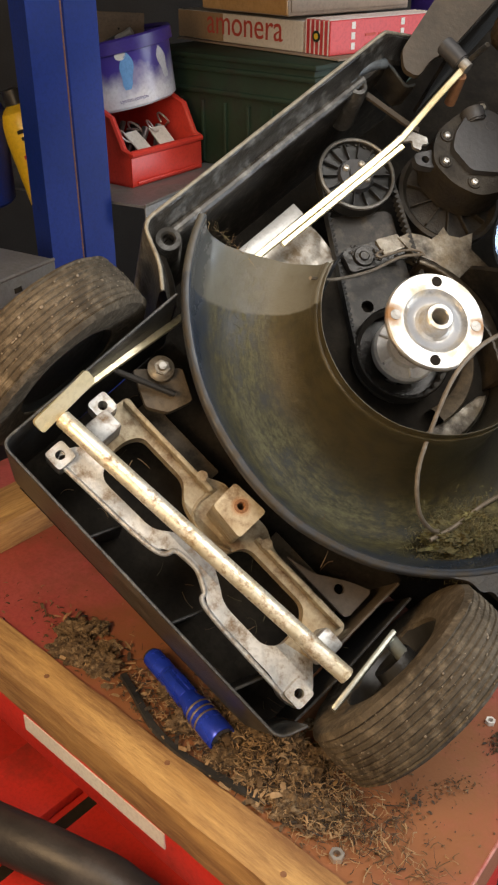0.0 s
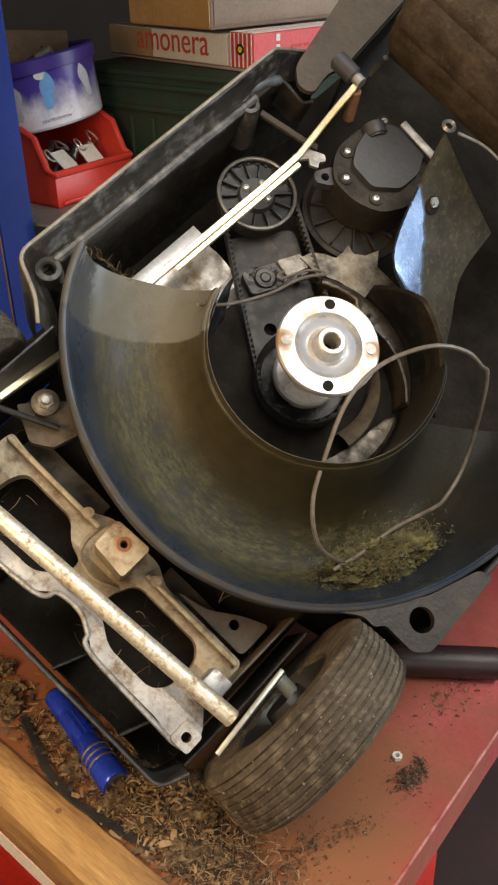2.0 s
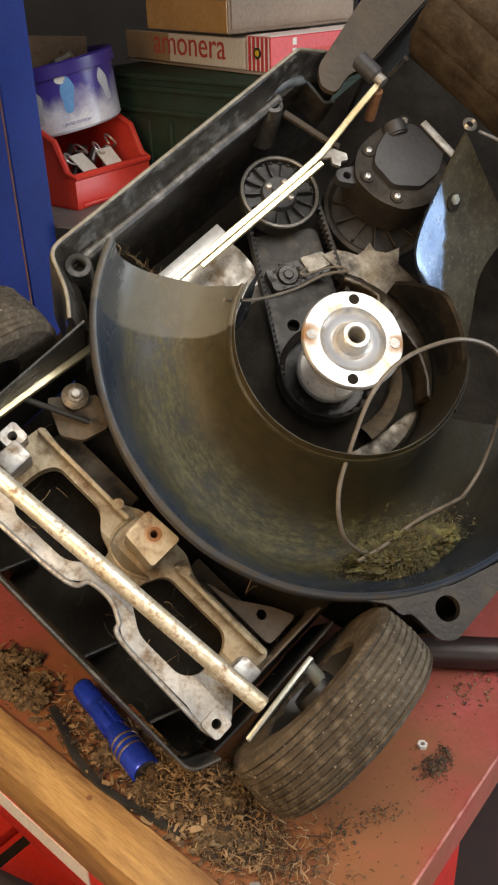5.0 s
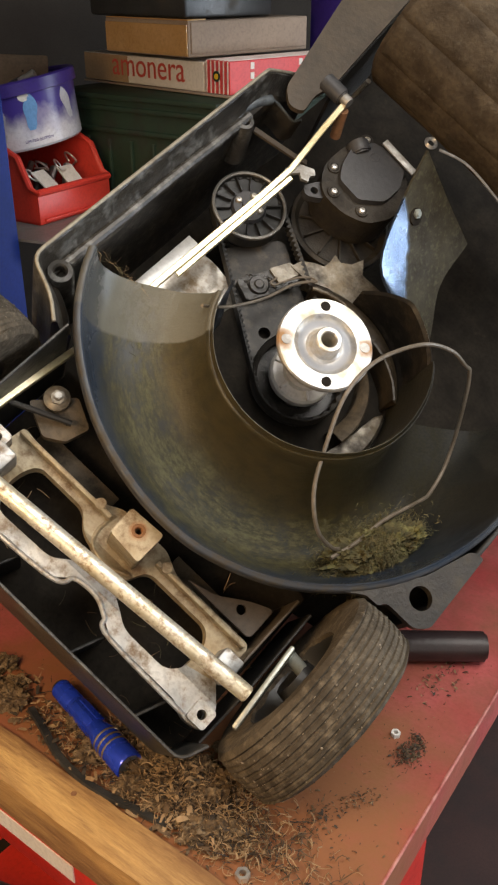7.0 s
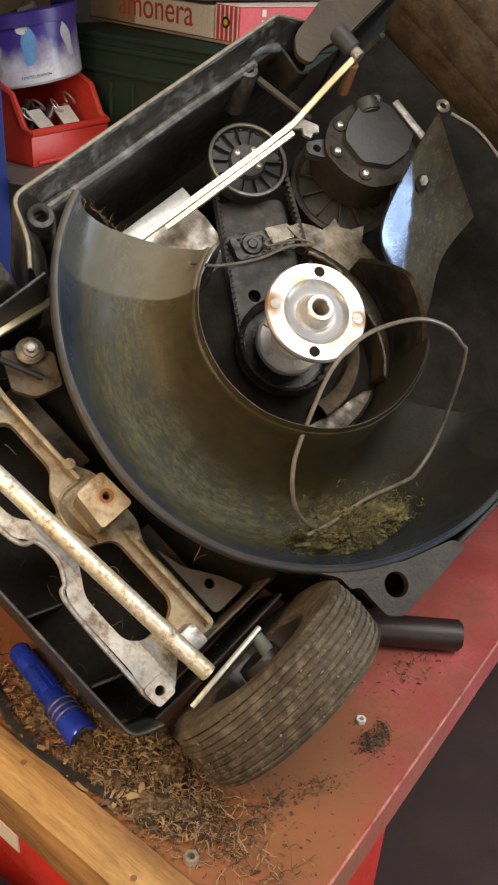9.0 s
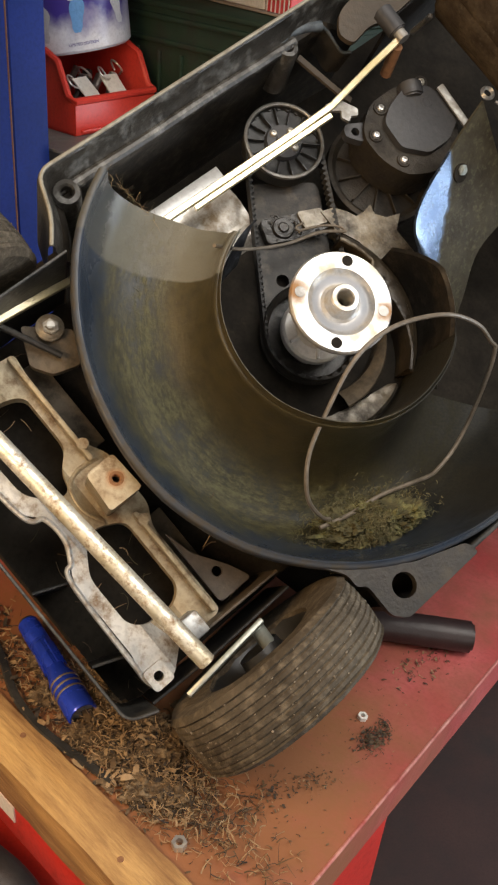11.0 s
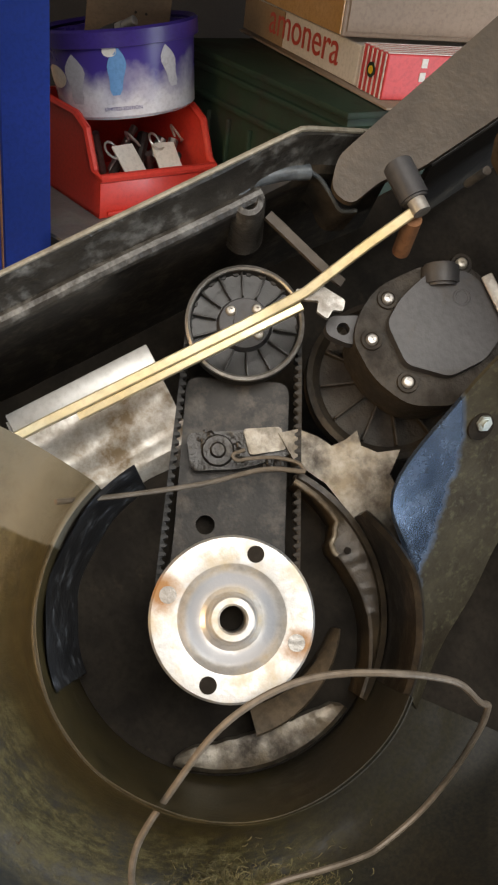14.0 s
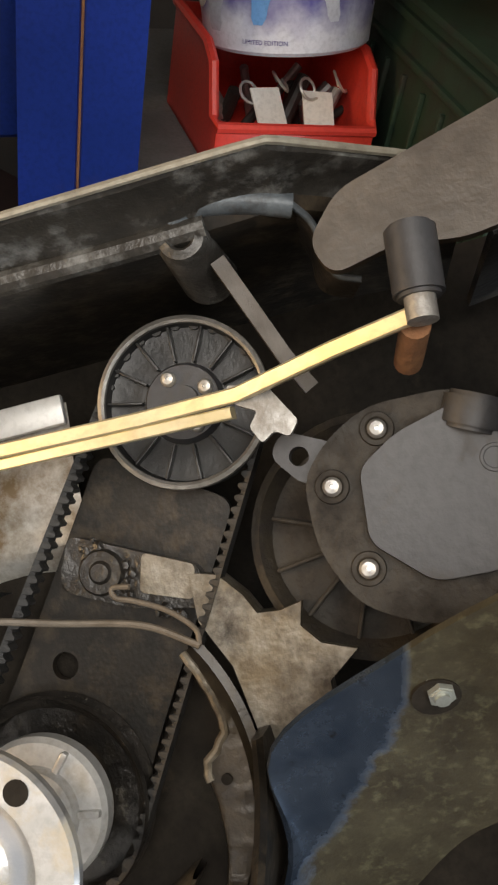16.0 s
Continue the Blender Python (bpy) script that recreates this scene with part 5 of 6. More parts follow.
# red open-fronted bin
bin_m = frame_at((-0.184, 1.429, 0), 54, 1.0405)
bin_ = thing("storage_bin", "red plastic open-fronted storage bin on the shelf", "bin", bin_m)
w, dpt, hh, fl = 0.174, 0.185, 0.112, 0.05
bm = bmesh.new()
add_box(bm, (w / 2, dpt / 2, 0.002), (w, dpt, 0.004))
add_box(bm, (w / 2, dpt, hh / 2), (w, 0.004, hh))
add_box(bm, (w / 2, 0.001, fl / 2), (w, 0.004, fl), 0.001)
for x in (0.002, w - 0.002):
    plate([(0.0, 0.0), (dpt, 0.0), (dpt, hh), (0.06, hh), (0.035, hh * 0.9), (0.014, fl + 0.006), (0.0, fl)], -0.002, 0.002, bm=bm, m=Matrix.Translation((x, 0, 0)) @ Matrix.Rotation(radians(90), 4, "Z") @ Matrix.Rotation(radians(90), 4, "X"))
part("shell", bm, M_BINRED, bin_)
part("rim", tube([(0, dpt, hh), (0, 0.06, hh), (0, 0.035, hh * 0.9), (0, 0.014, fl + 0.006), (0, 0, fl), (w, 0, fl), (w, 0.014, fl + 0.006), (w, 0.035, hh * 0.9), (w, 0.06, hh), (w, dpt, hh)], 0.0055, 8), M_BINRED, bin_)
part("front_ridge", box((w / 2, -0.003, 0.006), (w - 0.02, 0.004, 0.005), 0.001), M_BINRED, bin_)


def on(m, v):
    return m @ Vector(v)


for k, (x, y, rz) in enumerate(((0.07, 0.035, 8), (0.125, 0.03, -6))):
    card = thing("folded_paper", "small white folded paper slip in the bin", "paper", bin_m @ pose(x, y + 0.012, 0.054, 40, 0, rz))
    part("sheet", box((0, 0, 0), (0.034, 0.042, 0.003), 0.001), M_WHITE, card, smooth=False)
for k, (x, y, z, a) in enumerate(((0.05, 0.06, 0.062, 20), (0.085, 0.07, 0.07, 70), (0.115, 0.06, 0.068, 10), (0.15, 0.065, 0.075, 45))):
    clip = thing("wire_clip", "bent shiny steel clip lying in the bin", "clip", bin_m @ pose(x, y, z, 50, 10 * k, a), group="clips in the bin")
    part("loop", tube([(0.012 * math.cos(t * 0.5), 0.012 * math.sin(t * 0.5), 0.0006 * t) for t in range(12)] + [(0.035, -0.004, 0.004)], 0.0016, 6), M_BRIGHT, clip)
junk = thing("tool_pile", "dark jumble of small tools filling the bin", "tools", bin_m)
for k in range(14):
    x, y = random.uniform(0.03, w - 0.03), random.uniform(0.06, 0.15)
    part("tool", rod((x, y, 0.006), (x + random.uniform(-0.04, 0.04), y + random.uniform(-0.03, 0.03), 0.04 + random.uniform(0, 0.03)), random.uniform(0.004, 0.009), 10, bevel=0.001), random.choice((M_PLASTIC, M_BLACKPIPE, M_STEEL)), junk)

# tub standing tilted on the bin
tub_m = Matrix.Translation((-0.205, 1.565, 1.146)) @ Matrix.Rotation(radians(-11), 4, "Y") @ Matrix.Scale(0.96, 4)
tub = thing("sweet_tub", "white and purple round plastic sweet tub standing on the bin", "tub", tub_m)
TUB = mat("printed_tub", (0.62, 0.64, 0.72), (0.7, 0.71, 0.78), 0.3, 0, 8, 0.03)
nt = TUB.node_tree
p = nt.nodes["Principled BSDF"]
tc = nt.nodes.new("ShaderNodeTexCoord")
sep = nt.nodes.new("ShaderNodeSeparateXYZ")
nt.links.new(tc.outputs["Object"], sep.inputs[0])
nz = nt.nodes.new("ShaderNodeTexNoise")
nz.inputs["Scale"].default_value, nz.inputs["Detail"].default_value = 22, 4
nt.links.new(tc.outputs["Object"], nz.inputs["Vector"])
ad = nt.nodes.new("ShaderNodeMath")
ad.operation, ad.inputs[1].default_value = "MULTIPLY_ADD", 0.09
nt.links.new(nz.outputs[0], ad.inputs[0])
nt.links.new(sep.outputs[2], ad.inputs[2])
mr = nt.nodes.new("ShaderNodeMapRange")
mr.inputs[1].default_value, mr.inputs[2].default_value = 0.07, 0.11
nt.links.new(ad.outputs[0], mr.inputs[0])
mx = nt.nodes.new("ShaderNodeMix")
mx.data_type = "RGBA"
mx.inputs[7].default_value = (0.055, 0.035, 0.26, 1)
nt.links.new(p.inputs["Base Color"].links[0].from_socket, mx.inputs[6])
nt.links.new(mr.outputs[0], mx.inputs[0])
nt.links.new(mx.outputs[2], p.inputs["Base Color"])
part("tub_body", revolve([(0.0, 0.0), (0.086, 0.0), (0.0905, 0.004), (0.099, 0.1), (0.095, 0.1), (0.088, 0.006)], n=64), TUB, tub)
part("tub_rim", revolve([(0.0985, 0.086), (0.1035, 0.087), (0.1045, 0.105), (0.101, 0.108), (0.095, 0.104)], n=64), M_PURPLE, tub)
M_LBLUE = mat("pale_blue_print", (0.12, 0.3, 0.62), (0.16, 0.36, 0.68), 0.4, 0, 10, 0.0)
M_LGREY = mat("silver_print", (0.45, 0.47, 0.55), (0.6, 0.62, 0.68), 0.4, 0, 10, 0.0)


def on_tub(a, z, wide, high, material, name, lean=0.0, nn=8, wavy=0.0):
    """A printed shape on the curved side of the tub."""
    bm = bmesh.new()
    g = []
    for i in range(nn + 1):
        v = i / nn - 0.5
        half = wide / 2 * (math.sqrt(max(0.0, 1 - (2 * v) ** 2 * 0.92)) + wavy * math.sin(9 * v))
        zz = z + v * high
        r = 0.0911 + 0.0086 * zz / 0.1
        g.append([bm.verts.new((r * math.cos(a + (u * half + lean * v) / r), r * math.sin(a + (u * half + lean * v) / r), zz)) for u in (-1, -0.33, 0.33, 1)])
    for A, B in zip(g, g[1:]):
        for j in range(3):
            bm.faces.new((A[j], A[j + 1], B[j + 1], B[j]))
    return part(name, bm, material, tub)


AF = radians(-72)
on_tub(AF, 0.058, 0.022, 0.055, M_LBLUE, "printed_shape", 0.008, wavy=0.15)
on_tub(AF - 0.06, 0.083, 0.018, 0.014, M_WHITE, "printed_shape")
on_tub(AF + 0.75, 0.058, 0.02, 0.05, M_LGREY, "printed_shape", -0.012, wavy=0.2)
on_tub(AF - 0.62, 0.05, 0.028, 0.06, M_LGREY, "printed_shape", 0.004, wavy=0.25)
on_tub(AF - 1.05, 0.052, 0.05, 0.028, M_WHITE, "printed_shape", 0.0)
txt2 = bpy.data.curves.new("lettering", "FONT")
txt2.body, txt2.size, txt2.align_x = "LIMITED EDITION", 0.0062, "CENTER"
probe = bpy.data.objects.new("probe", txt2)
me = bpy.data.meshes.new_from_object(probe)
bpy.data.objects.remove(probe)
for v in me.vertices:
    x, y = v.co.x, v.co.y
    z = 0.012 + y
    r = 0.0914 + 0.0086 * z / 0.1
    a = AF + 0.03 + x / r
    v.co = (r * math.cos(a), r * math.sin(a), z)
me.materials.append(M_PURPLE)
new("lettering", me).parent = tub
M_OFFCUT = mat("grubby_plywood", (0.12, 0.078, 0.045), (0.19, 0.125, 0.075), 0.8, 0, 14, 0.2, (0.07, 0.05, 0.03), 0.35, 20)
block = thing("wood_offcut", "small brown plywood offcut standing in the tub", "wood", tub_m @ pose(-0.02, 0.02, 0.012, 0, 14, 25))
part("block", box((0, 0, 0.07), (0.11, 0.02, 0.125), 0.002), M_OFFCUT, block)
for dx in (-0.006, 0.008):
    part("knot", rod((0.015 + dx, -0.0108, 0.107), (0.015 + dx, -0.0098, 0.107), 0.0018, 10), M_HOLE, block)
plug = thing("hose_coupling", "threaded metal coupling on a black hose in the tub", "coupling", tub_m @ pose(0.02, -0.05, 0.102, 0, 70, -10))
part("nut", rod((0, 0, 0.0), (0, 0, 0.012), 0.008, 6, bevel=0.001), M_STEEL, plug)
part("thread", revolve([(0, 0.03), (0.004, 0.03), (0.0062, 0.029), (0.0062, 0.012)] , n=20), M_STEEL, plug)
part("hose", tube(smooth_path([(0, 0, 0.0), (0, 0, -0.03), (0.02, 0.01, -0.06), (0.05, 0.02, -0.075)]), 0.009, 12), M_PLASTIC, plug)

# yellow bottle and blue drum behind the upright
bottle = thing("yellow_bottle", "tilted yellow plastic bottle with a black cap", "bottle", Matrix.Translation((-0.3, 1.37, 1.0375)) @ Matrix.Rotation(radians(-15), 4, "Y"))
part("bottle_body", revolve([(0, 0.0), (0.03, 0.0), (0.033, 0.004), (0.033, 0.12), (0.028, 0.135), (0.014, 0.145), (0.0, 0.146)], n=36), M_YELLOW, bottle)
part("cap", revolve([(0.015, 0.14), (0.016, 0.165), (0.0, 0.167)], n=24), M_PLASTIC, bottle)
for k, (z, ww) in enumerate(((0.11, 0.02), (0.1, 0.014), (0.075, 0.026))):
    part("label_bar", box((0.031, -0.012, z), (0.003, ww, 0.005), 0.0, Matrix.Rotation(radians(-60), 4, "Z")), M_PRINTRED if k == 2 else M_PLASTIC, bottle)
drum = thing("blue_drum", "dark blue plastic drum on the shelf", "drum", Matrix.Translation((-0.43, 1.36, 1.0365)))
part("drum_body", revolve([(0, 0), (0.07, 0), (0.075, 0.005), (0.075, 0.13), (0.07, 0.14), (0, 0.14)], n=40), M_BLUEPOST, drum)

# crate with a stack of boxes
crate = thing("storage_crate", "dark green ribbed plastic storage crate", "crate", frame_at((0.1, 1.455, 0), 50, 1.0405))
part("crate_body", box((0.25, 0.18, 0.089), (0.5, 0.36, 0.178), 0.004), M_GREEN, crate)
for z in (0.12, 0.155, 0.173):
    part("band", box((0.25, 0.18, z), (0.512, 0.372, 0.009), 0.003), M_GREEN, crate)
for k in range(7):
    part("rib", box((-0.003, 0.03 + 0.05 * k, 0.055), (0.006, 0.006, 0.1), 0.001), M_GREEN, crate)
BH = 40
M_BOX = frame_at((0.087, 1.556, 0), BH, 1.22)
board = thing("packing_board", "thin dirty cardboard sheet under the stacked boxes", "cardboard", M_BOX)
part("sheet", box((0.12, 0.12, 0.0015), (0.26, 0.42, 0.003), 0.0005), M_CARDGREY, board)
white = thing("printed_box", "flat white cardboard box with red lettering", "box", M_BOX)
part("carton", box((0.1, 0.17, 0.0265), (0.2, 0.335, 0.046), 0.002), M_WHITE, white, smooth=False)
part("dark_panel", box((-0.0008, 0.27, 0.0265), (0.001, 0.13, 0.044)), M_CARD, white, smooth=False)
txt = bpy.data.curves.new("lettering", "FONT")
txt.body, txt.size, txt.extrude, txt.align_x = "amonera", 0.057, 0.0003, "RIGHT"
txt.materials.append(M_PRINTRED)
lett = new("lettering", txt)
lett.parent = white
lett.matrix_local = Matrix(((0, 0, -1, -0.0012), (-1, 0, 0, 0.048), (0, 1, 0, 0.016), (0, 0, 0, 1)))
red = thing("red_carton", "red carton with pale stripes on its end", "box", M_BOX)
part("carton", box((0.13, -0.031, 0.0285), (0.26, 0.058, 0.05), 0.0015), M_CARTON, red, smooth=False)
for k in range(6):
    part("stripe", box((-0.0008, -0.056 + 0.01 * k, 0.0285), (0.001, 0.0022, 0.049)), M_WHITE, red, smooth=False)
    part("stripe", box((0.13, -0.056 + 0.01 * k, 0.0542), (0.258, 0.0022, 0.001)), M_WHITE, red, smooth=False)
part("round_mark", rod((-0.0018, -0.03, 0.03), (-0.0006, -0.03, 0.03), 0.0085, 24), M_GREEN, red)
part("round_mark", rod((-0.0024, -0.03, 0.03), (-0.0016, -0.03, 0.03), 0.0045, 24), M_YELLOW, red)
for x in (0.05, 0.165):
    for z in (0.015, 0.03, 0.045):
        part("print_patch", box((x, -0.0606, z), (0.008, 0.001, 0.01)), M_WHITE, red, smooth=False)
for x in (0.09, 0.12):
    for z in (0.015, 0.03):
        part("print_bar", box((x, -0.0606, z), (0.024, 0.001, 0.004)), M_PRINTRED, red, smooth=False)
brown = thing("cardboard_box", "flat brown cardboard box sealed with shiny tape", "box", frame_at((0.062, 1.548, 0), BH, 1.2755))
part("carton", box((0.14, 0.11, 0.028), (0.28, 0.22, 0.054), 0.002), M_CARDGREY, brown, smooth=False)
part("tape", box((-0.0012, 0.11, 0.026), (0.002, 0.216, 0.046), 0.0005), M_TAPE, brown, smooth=False)
part("tape", box((0.02, 0.11, 0.0562), (0.04, 0.216, 0.002), 0.0005), M_TAPE, brown, smooth=False)
part("flap", box((0.14, -0.0012, 0.03), (0.27, 0.002, 0.046), 0.0005), M_CARDGREY, brown, smooth=False)
tray = thing("parts_tray", "black plastic parts tray on top of the boxes", "tray", frame_at((0.05, 1.56, 0), BH, 1.3325))
part("tray_body", box((0.11, 0.13, 0.025), (0.2, 0.26, 0.05), 0.006), M_PLASTIC, tray)
part("tray_rim", box((0.11, 0.13, 0.052), (0.212, 0.272, 0.006), 0.002), M_PLASTIC, tray)
tin = thing("blue_tin", "dark blue tin standing behind the boxes", "tin", frame_at((0.34, 1.72, 0), BH, 1.0405))
part("tin_body", box((0.03, 0.04, 0.19), (0.06, 0.08, 0.38), 0.004), M_PURPLE, tin)
jug = thing("white_bottle", "white plastic bottle standing behind the boxes", "bottle", frame_at((0.43, 1.76, 0), BH, 1.0405))
part("bottle_body", revolve([(0, 0), (0.045, 0), (0.048, 0.005), (0.048, 0.33), (0.02, 0.37), (0.02, 0.4), (0, 0.4)], n=36), M_WHITE, jug)

# torch on the table
p0, p1 = Vector((-0.1, 0.69, 0.7465)), Vector((-0.024, 0.578, 0.7495))
torch = thing("pocket_torch", "blue anodised aluminium pocket torch lying on the table", "torch", Matrix.Translation(p0) @ (p1 - p0).to_track_quat("Z", "Y").to_matrix().to_4x4())
LT = (p1 - p0).length
part("barrel", revolve([(0, 0), (0.0092, 0), (0.0108, 0.002), (0.0108, 0.03), (0.0101, 0.032), (0.0108, 0.034), (0.0108, 0.078), (0.0142, 0.09), (0.0142, LT - 0.002), (0.0132, LT), (0.0121, LT), (0.0108, LT - 0.006), (0, LT - 0.006)], n=40), M_BLUE, torch)
for k in range(3):
    z = 0.092 + 0.0075 * k
    part("groove_ring", revolve([(0.014, z), (0.01455, z + 0.0004), (0.01455, z + 0.0022), (0.014, z + 0.0026)], n=40), M_GOLD, torch)
for k in range(6):
    part("grip_flat", box((0.0101, 0, 0.055), (0.002, 0.008, 0.034), 0.0006, Matrix.Rotation(radians(60 * k), 4, "Z")), M_BLUE, torch)
part("tail_cap", rod((0, 0, -0.002), (0, 0, 0.001), 0.009, 24), M_PLASTIC, torch)
part("lens_glass", rod((0, 0, LT - 0.006), (0, 0, LT - 0.005), 0.0107, 28), M_STEEL, torch)

# black strap, dark handle tube, small hardware
strap = thing("rubber_strap", "thin black rubber strap curling over the table", "strap", TABLE_M)
part("strap", tube(smooth_path([tl(-0.128, 0.67, 0.74), tl(-0.112, 0.64, 0.742), tl(-0.09, 0.6, 0.741), tl(-0.058, 0.566, 0.74), tl(-0.02, 0.54, 0.739), tl(0.01, 0.52, 0.739)]), 0.004, section=[(-0.0035, -0.002), (0.0035, -0.002), (0.0035, 0.002), (-0.0035, 0.002)]), M_BELT, strap)
handle = thing("handle_tube", "black rubber-covered handle tube lying on the table", "tube")
part("grip", rod((0.17, 0.73, 0.753), (0.352, 0.712, 0.753), 0.0165, 28, bevel=0.003), M_HANDLE, handle)


def nut_thing(x, y, r, label, material, name="hex_nut"):
    ob = thing(name, label, "nut", Matrix.Translation((x, y, TABLE_Z + 0.0005)))
    part("nut_body", plate(circle2((0, 0), r, 6), 0.0, r * 0.9, [circle2((0, 0), r * 0.5, 14)]), material, ob)
    return ob


nut_thing(0.232, 0.611, 0.0048, "small pale nylon nut on the red table", M_WHITE)
nut_thing(0.072, 0.467, 0.0065, "small shiny steel nut on the red table", M_BRIGHT)
prop = thing("wood_block", "pale wooden block lying on the table under the mower nose", "wood", frame_at((-0.3, 0.935, 0), 48, TABLE_Z))
part("block", box((0.0, 0.0, 0.02), (0.22, 0.07, 0.04), 0.002), M_WOOD, prop)

# red chest and hose under the table edge
chest = thing("tool_chest", "scuffed red steel tool chest under the table", "tool chest", Matrix.Translation((-0.16, 0.62, 0.0)) @ Matrix.Rotation(UA, 4, "Z"))
part("chest_body", box((0.0, 0.1, 0.26), (0.62, 0.5, 0.52), 0.012), M_REDCLEAN, chest)
part("lid", box((0.13, 0.1, 0.535), (0.34, 0.48, 0.03), 0.006), M_REDCLEAN, chest)
part("slot", box((-0.06, 0.1, 0.5212), (0.022, 0.42, 0.004), 0.001), M_HOLE, chest)
part("lid", box((-0.13, 0.1, 0.528), (0.1, 0.48, 0.016), 0.004), M_REDCLEAN, chest)
hose = thing("black_hose", "thick dusty black hose beside the table", "hose")
part("hose", tube(smooth_path([(-0.5, 0.68, 0.5), (-0.36, 0.64, 0.585), (-0.285, 0.602, 0.605), (-0.23, 0.575, 0.61), (-0.175, 0.552, 0.605), (-0.12, 0.53, 0.59), (-0.06, 0.485, 0.55), (-0.02, 0.36, 0.4), (0.05, 0.2, 0.02)]), 0.026, 16), M_BLACKPIPE, hose)

# ---------------------------------------------------------------- debris


def stuff(name, verts, faces, mats, index, label, category, parent=None):
    me = bpy.data.meshes.new(name)
    me.from_pydata(verts, [], faces)
    for m in mats:
        me.materials.append(m)
    me.polygons.foreach_set("material_index", index)
    ob = new(name, me)
    if parent:
        ob.parent = parent
    return tagged(ob, label, category, kind="stuff")


rng = random.Random(7)
verts, faces, index = [], [], []


def flake(c, ln, wd, lift, mi):
    """A small curled flake: two bent strips with some thickness."""
    a = rng.uniform(0, 6.283)
    d, s = Vector((math.cos(a), math.sin(a), rng.uniform(-0.35, 0.35))), Vector((-math.sin(a), math.cos(a), rng.uniform(-0.4, 0.4)))
    b = len(verts)
    curl = rng.uniform(0.1, 0.9) * ln
    for i in range(4):
        t = i / 3 - 0.5
        w2 = wd * (0.5 - 0.35 * abs(t)) * rng.uniform(0.8, 1.2)
        o = Vector(c) + d * ln * t + Vector((0, 0, lift + curl * (0.25 - t * t) * rng.uniform(0.5, 1)))
        verts.extend([tuple(o + s * w2), tuple(o - s * w2), tuple(o + Vector((0, 0, -0.0008)))])
    for i in range(3):
        for j in range(3):
            k = (j + 1) % 3
            faces.append((b + 3 * i + j, b + 3 * i + k, b + 3 * i + 3 + k, b + 3 * i + 3 + j))
            index.append(mi)


def scatter(cx, cy, ru, rv, heading, n, lo, hi, pile, pale=0.3):
    ca, sa = math.cos(radians(heading)), math.sin(radians(heading))
    for _ in range(n):
        u, v = rng.gauss(0, 0.5), rng.gauss(0, 0.5)
        x, y = cx + ca * u * ru - sa * v * rv, cy + sa * u * ru + ca * v * rv
        q = tl(x, y)
        if q.y < BEAM_IN + 0.003 or q.x > edge_x(q.y) - 0.004:
            continue
        ln = rng.uniform(lo, hi) * rng.choice((0.5, 0.7, 1.0))
        flake((x, y, TABLE_Z + 0.001), ln, ln * rng.uniform(0.15, 0.55), rng.uniform(0, pile) * math.exp(-(u * u + v * v)), 1 if rng.random() < pale else (2 if rng.random() < 0.25 else 0))


scatter(0.035, 0.55, 0.06, 0.035, -42, 950, 0.002, 0.011, 0.02, 0.34)
scatter(-0.065, 0.605, 0.12, 0.042, -42, 420, 0.002, 0.011, 0.01, 0.42)
scatter(0.045, 0.515, 0.05, 0.03, -42, 500, 0.002, 0.009, 0.012, 0.2)
scatter(-0.01, 0.575, 0.08, 0.03, -42, 60, 0.01, 0.018, 0.016, 0.6)
scatter(0.03, 0.52, 0.03, 0.02, -42, 16, 0.012, 0.02, 0.02, 0.5)
scatter(-0.16, 0.71, 0.12, 0.03, -42, 300, 0.003, 0.012, 0.008, 0.25)
scatter(-0.19, 0.705, 0.014, 0.01, -42, 60, 0.006, 0.016, 0.01, 0.05)
scatter(0.238, 0.585, 0.016, 0.012, 50, 260, 0.0015, 0.005, 0.005, 0.0)
scatter(0.252, 0.6, 0.014, 0.006, 90, 120, 0.0015, 0.004, 0.004, 0.0)
scatter(0.14, 0.515, 0.03, 0.018, 50, 140, 0.0015, 0.005, 0.003, 0.08)
scatter(0.18, 0.535, 0.03, 0.014, 20, 90, 0.0015, 0.004, 0.003, 0.1)
scatter(0.30, 0.69, 0.05, 0.02, 50, 110, 0.002, 0.007, 0.003, 0.25)
scatter(0.2, 0.56, 0.2, 0.1, 50, 200, 0.001, 0.003, 0.001, 0.1)
scatter(0.0, 0.66, 0.3, 0.15, -42, 300, 0.0015, 0.004, 0.001, 0.15)
M_DIRT = mat("dark_soil", (0.035, 0.026, 0.02), (0.06, 0.045, 0.033), 0.9, 0, 60, 0.2)
stuff("leaf_litter", verts, faces, (M_CHIP, M_CHIP2, M_DIRT), index, "dry brown leaf scraps and wood shavings on the red table", "debris")


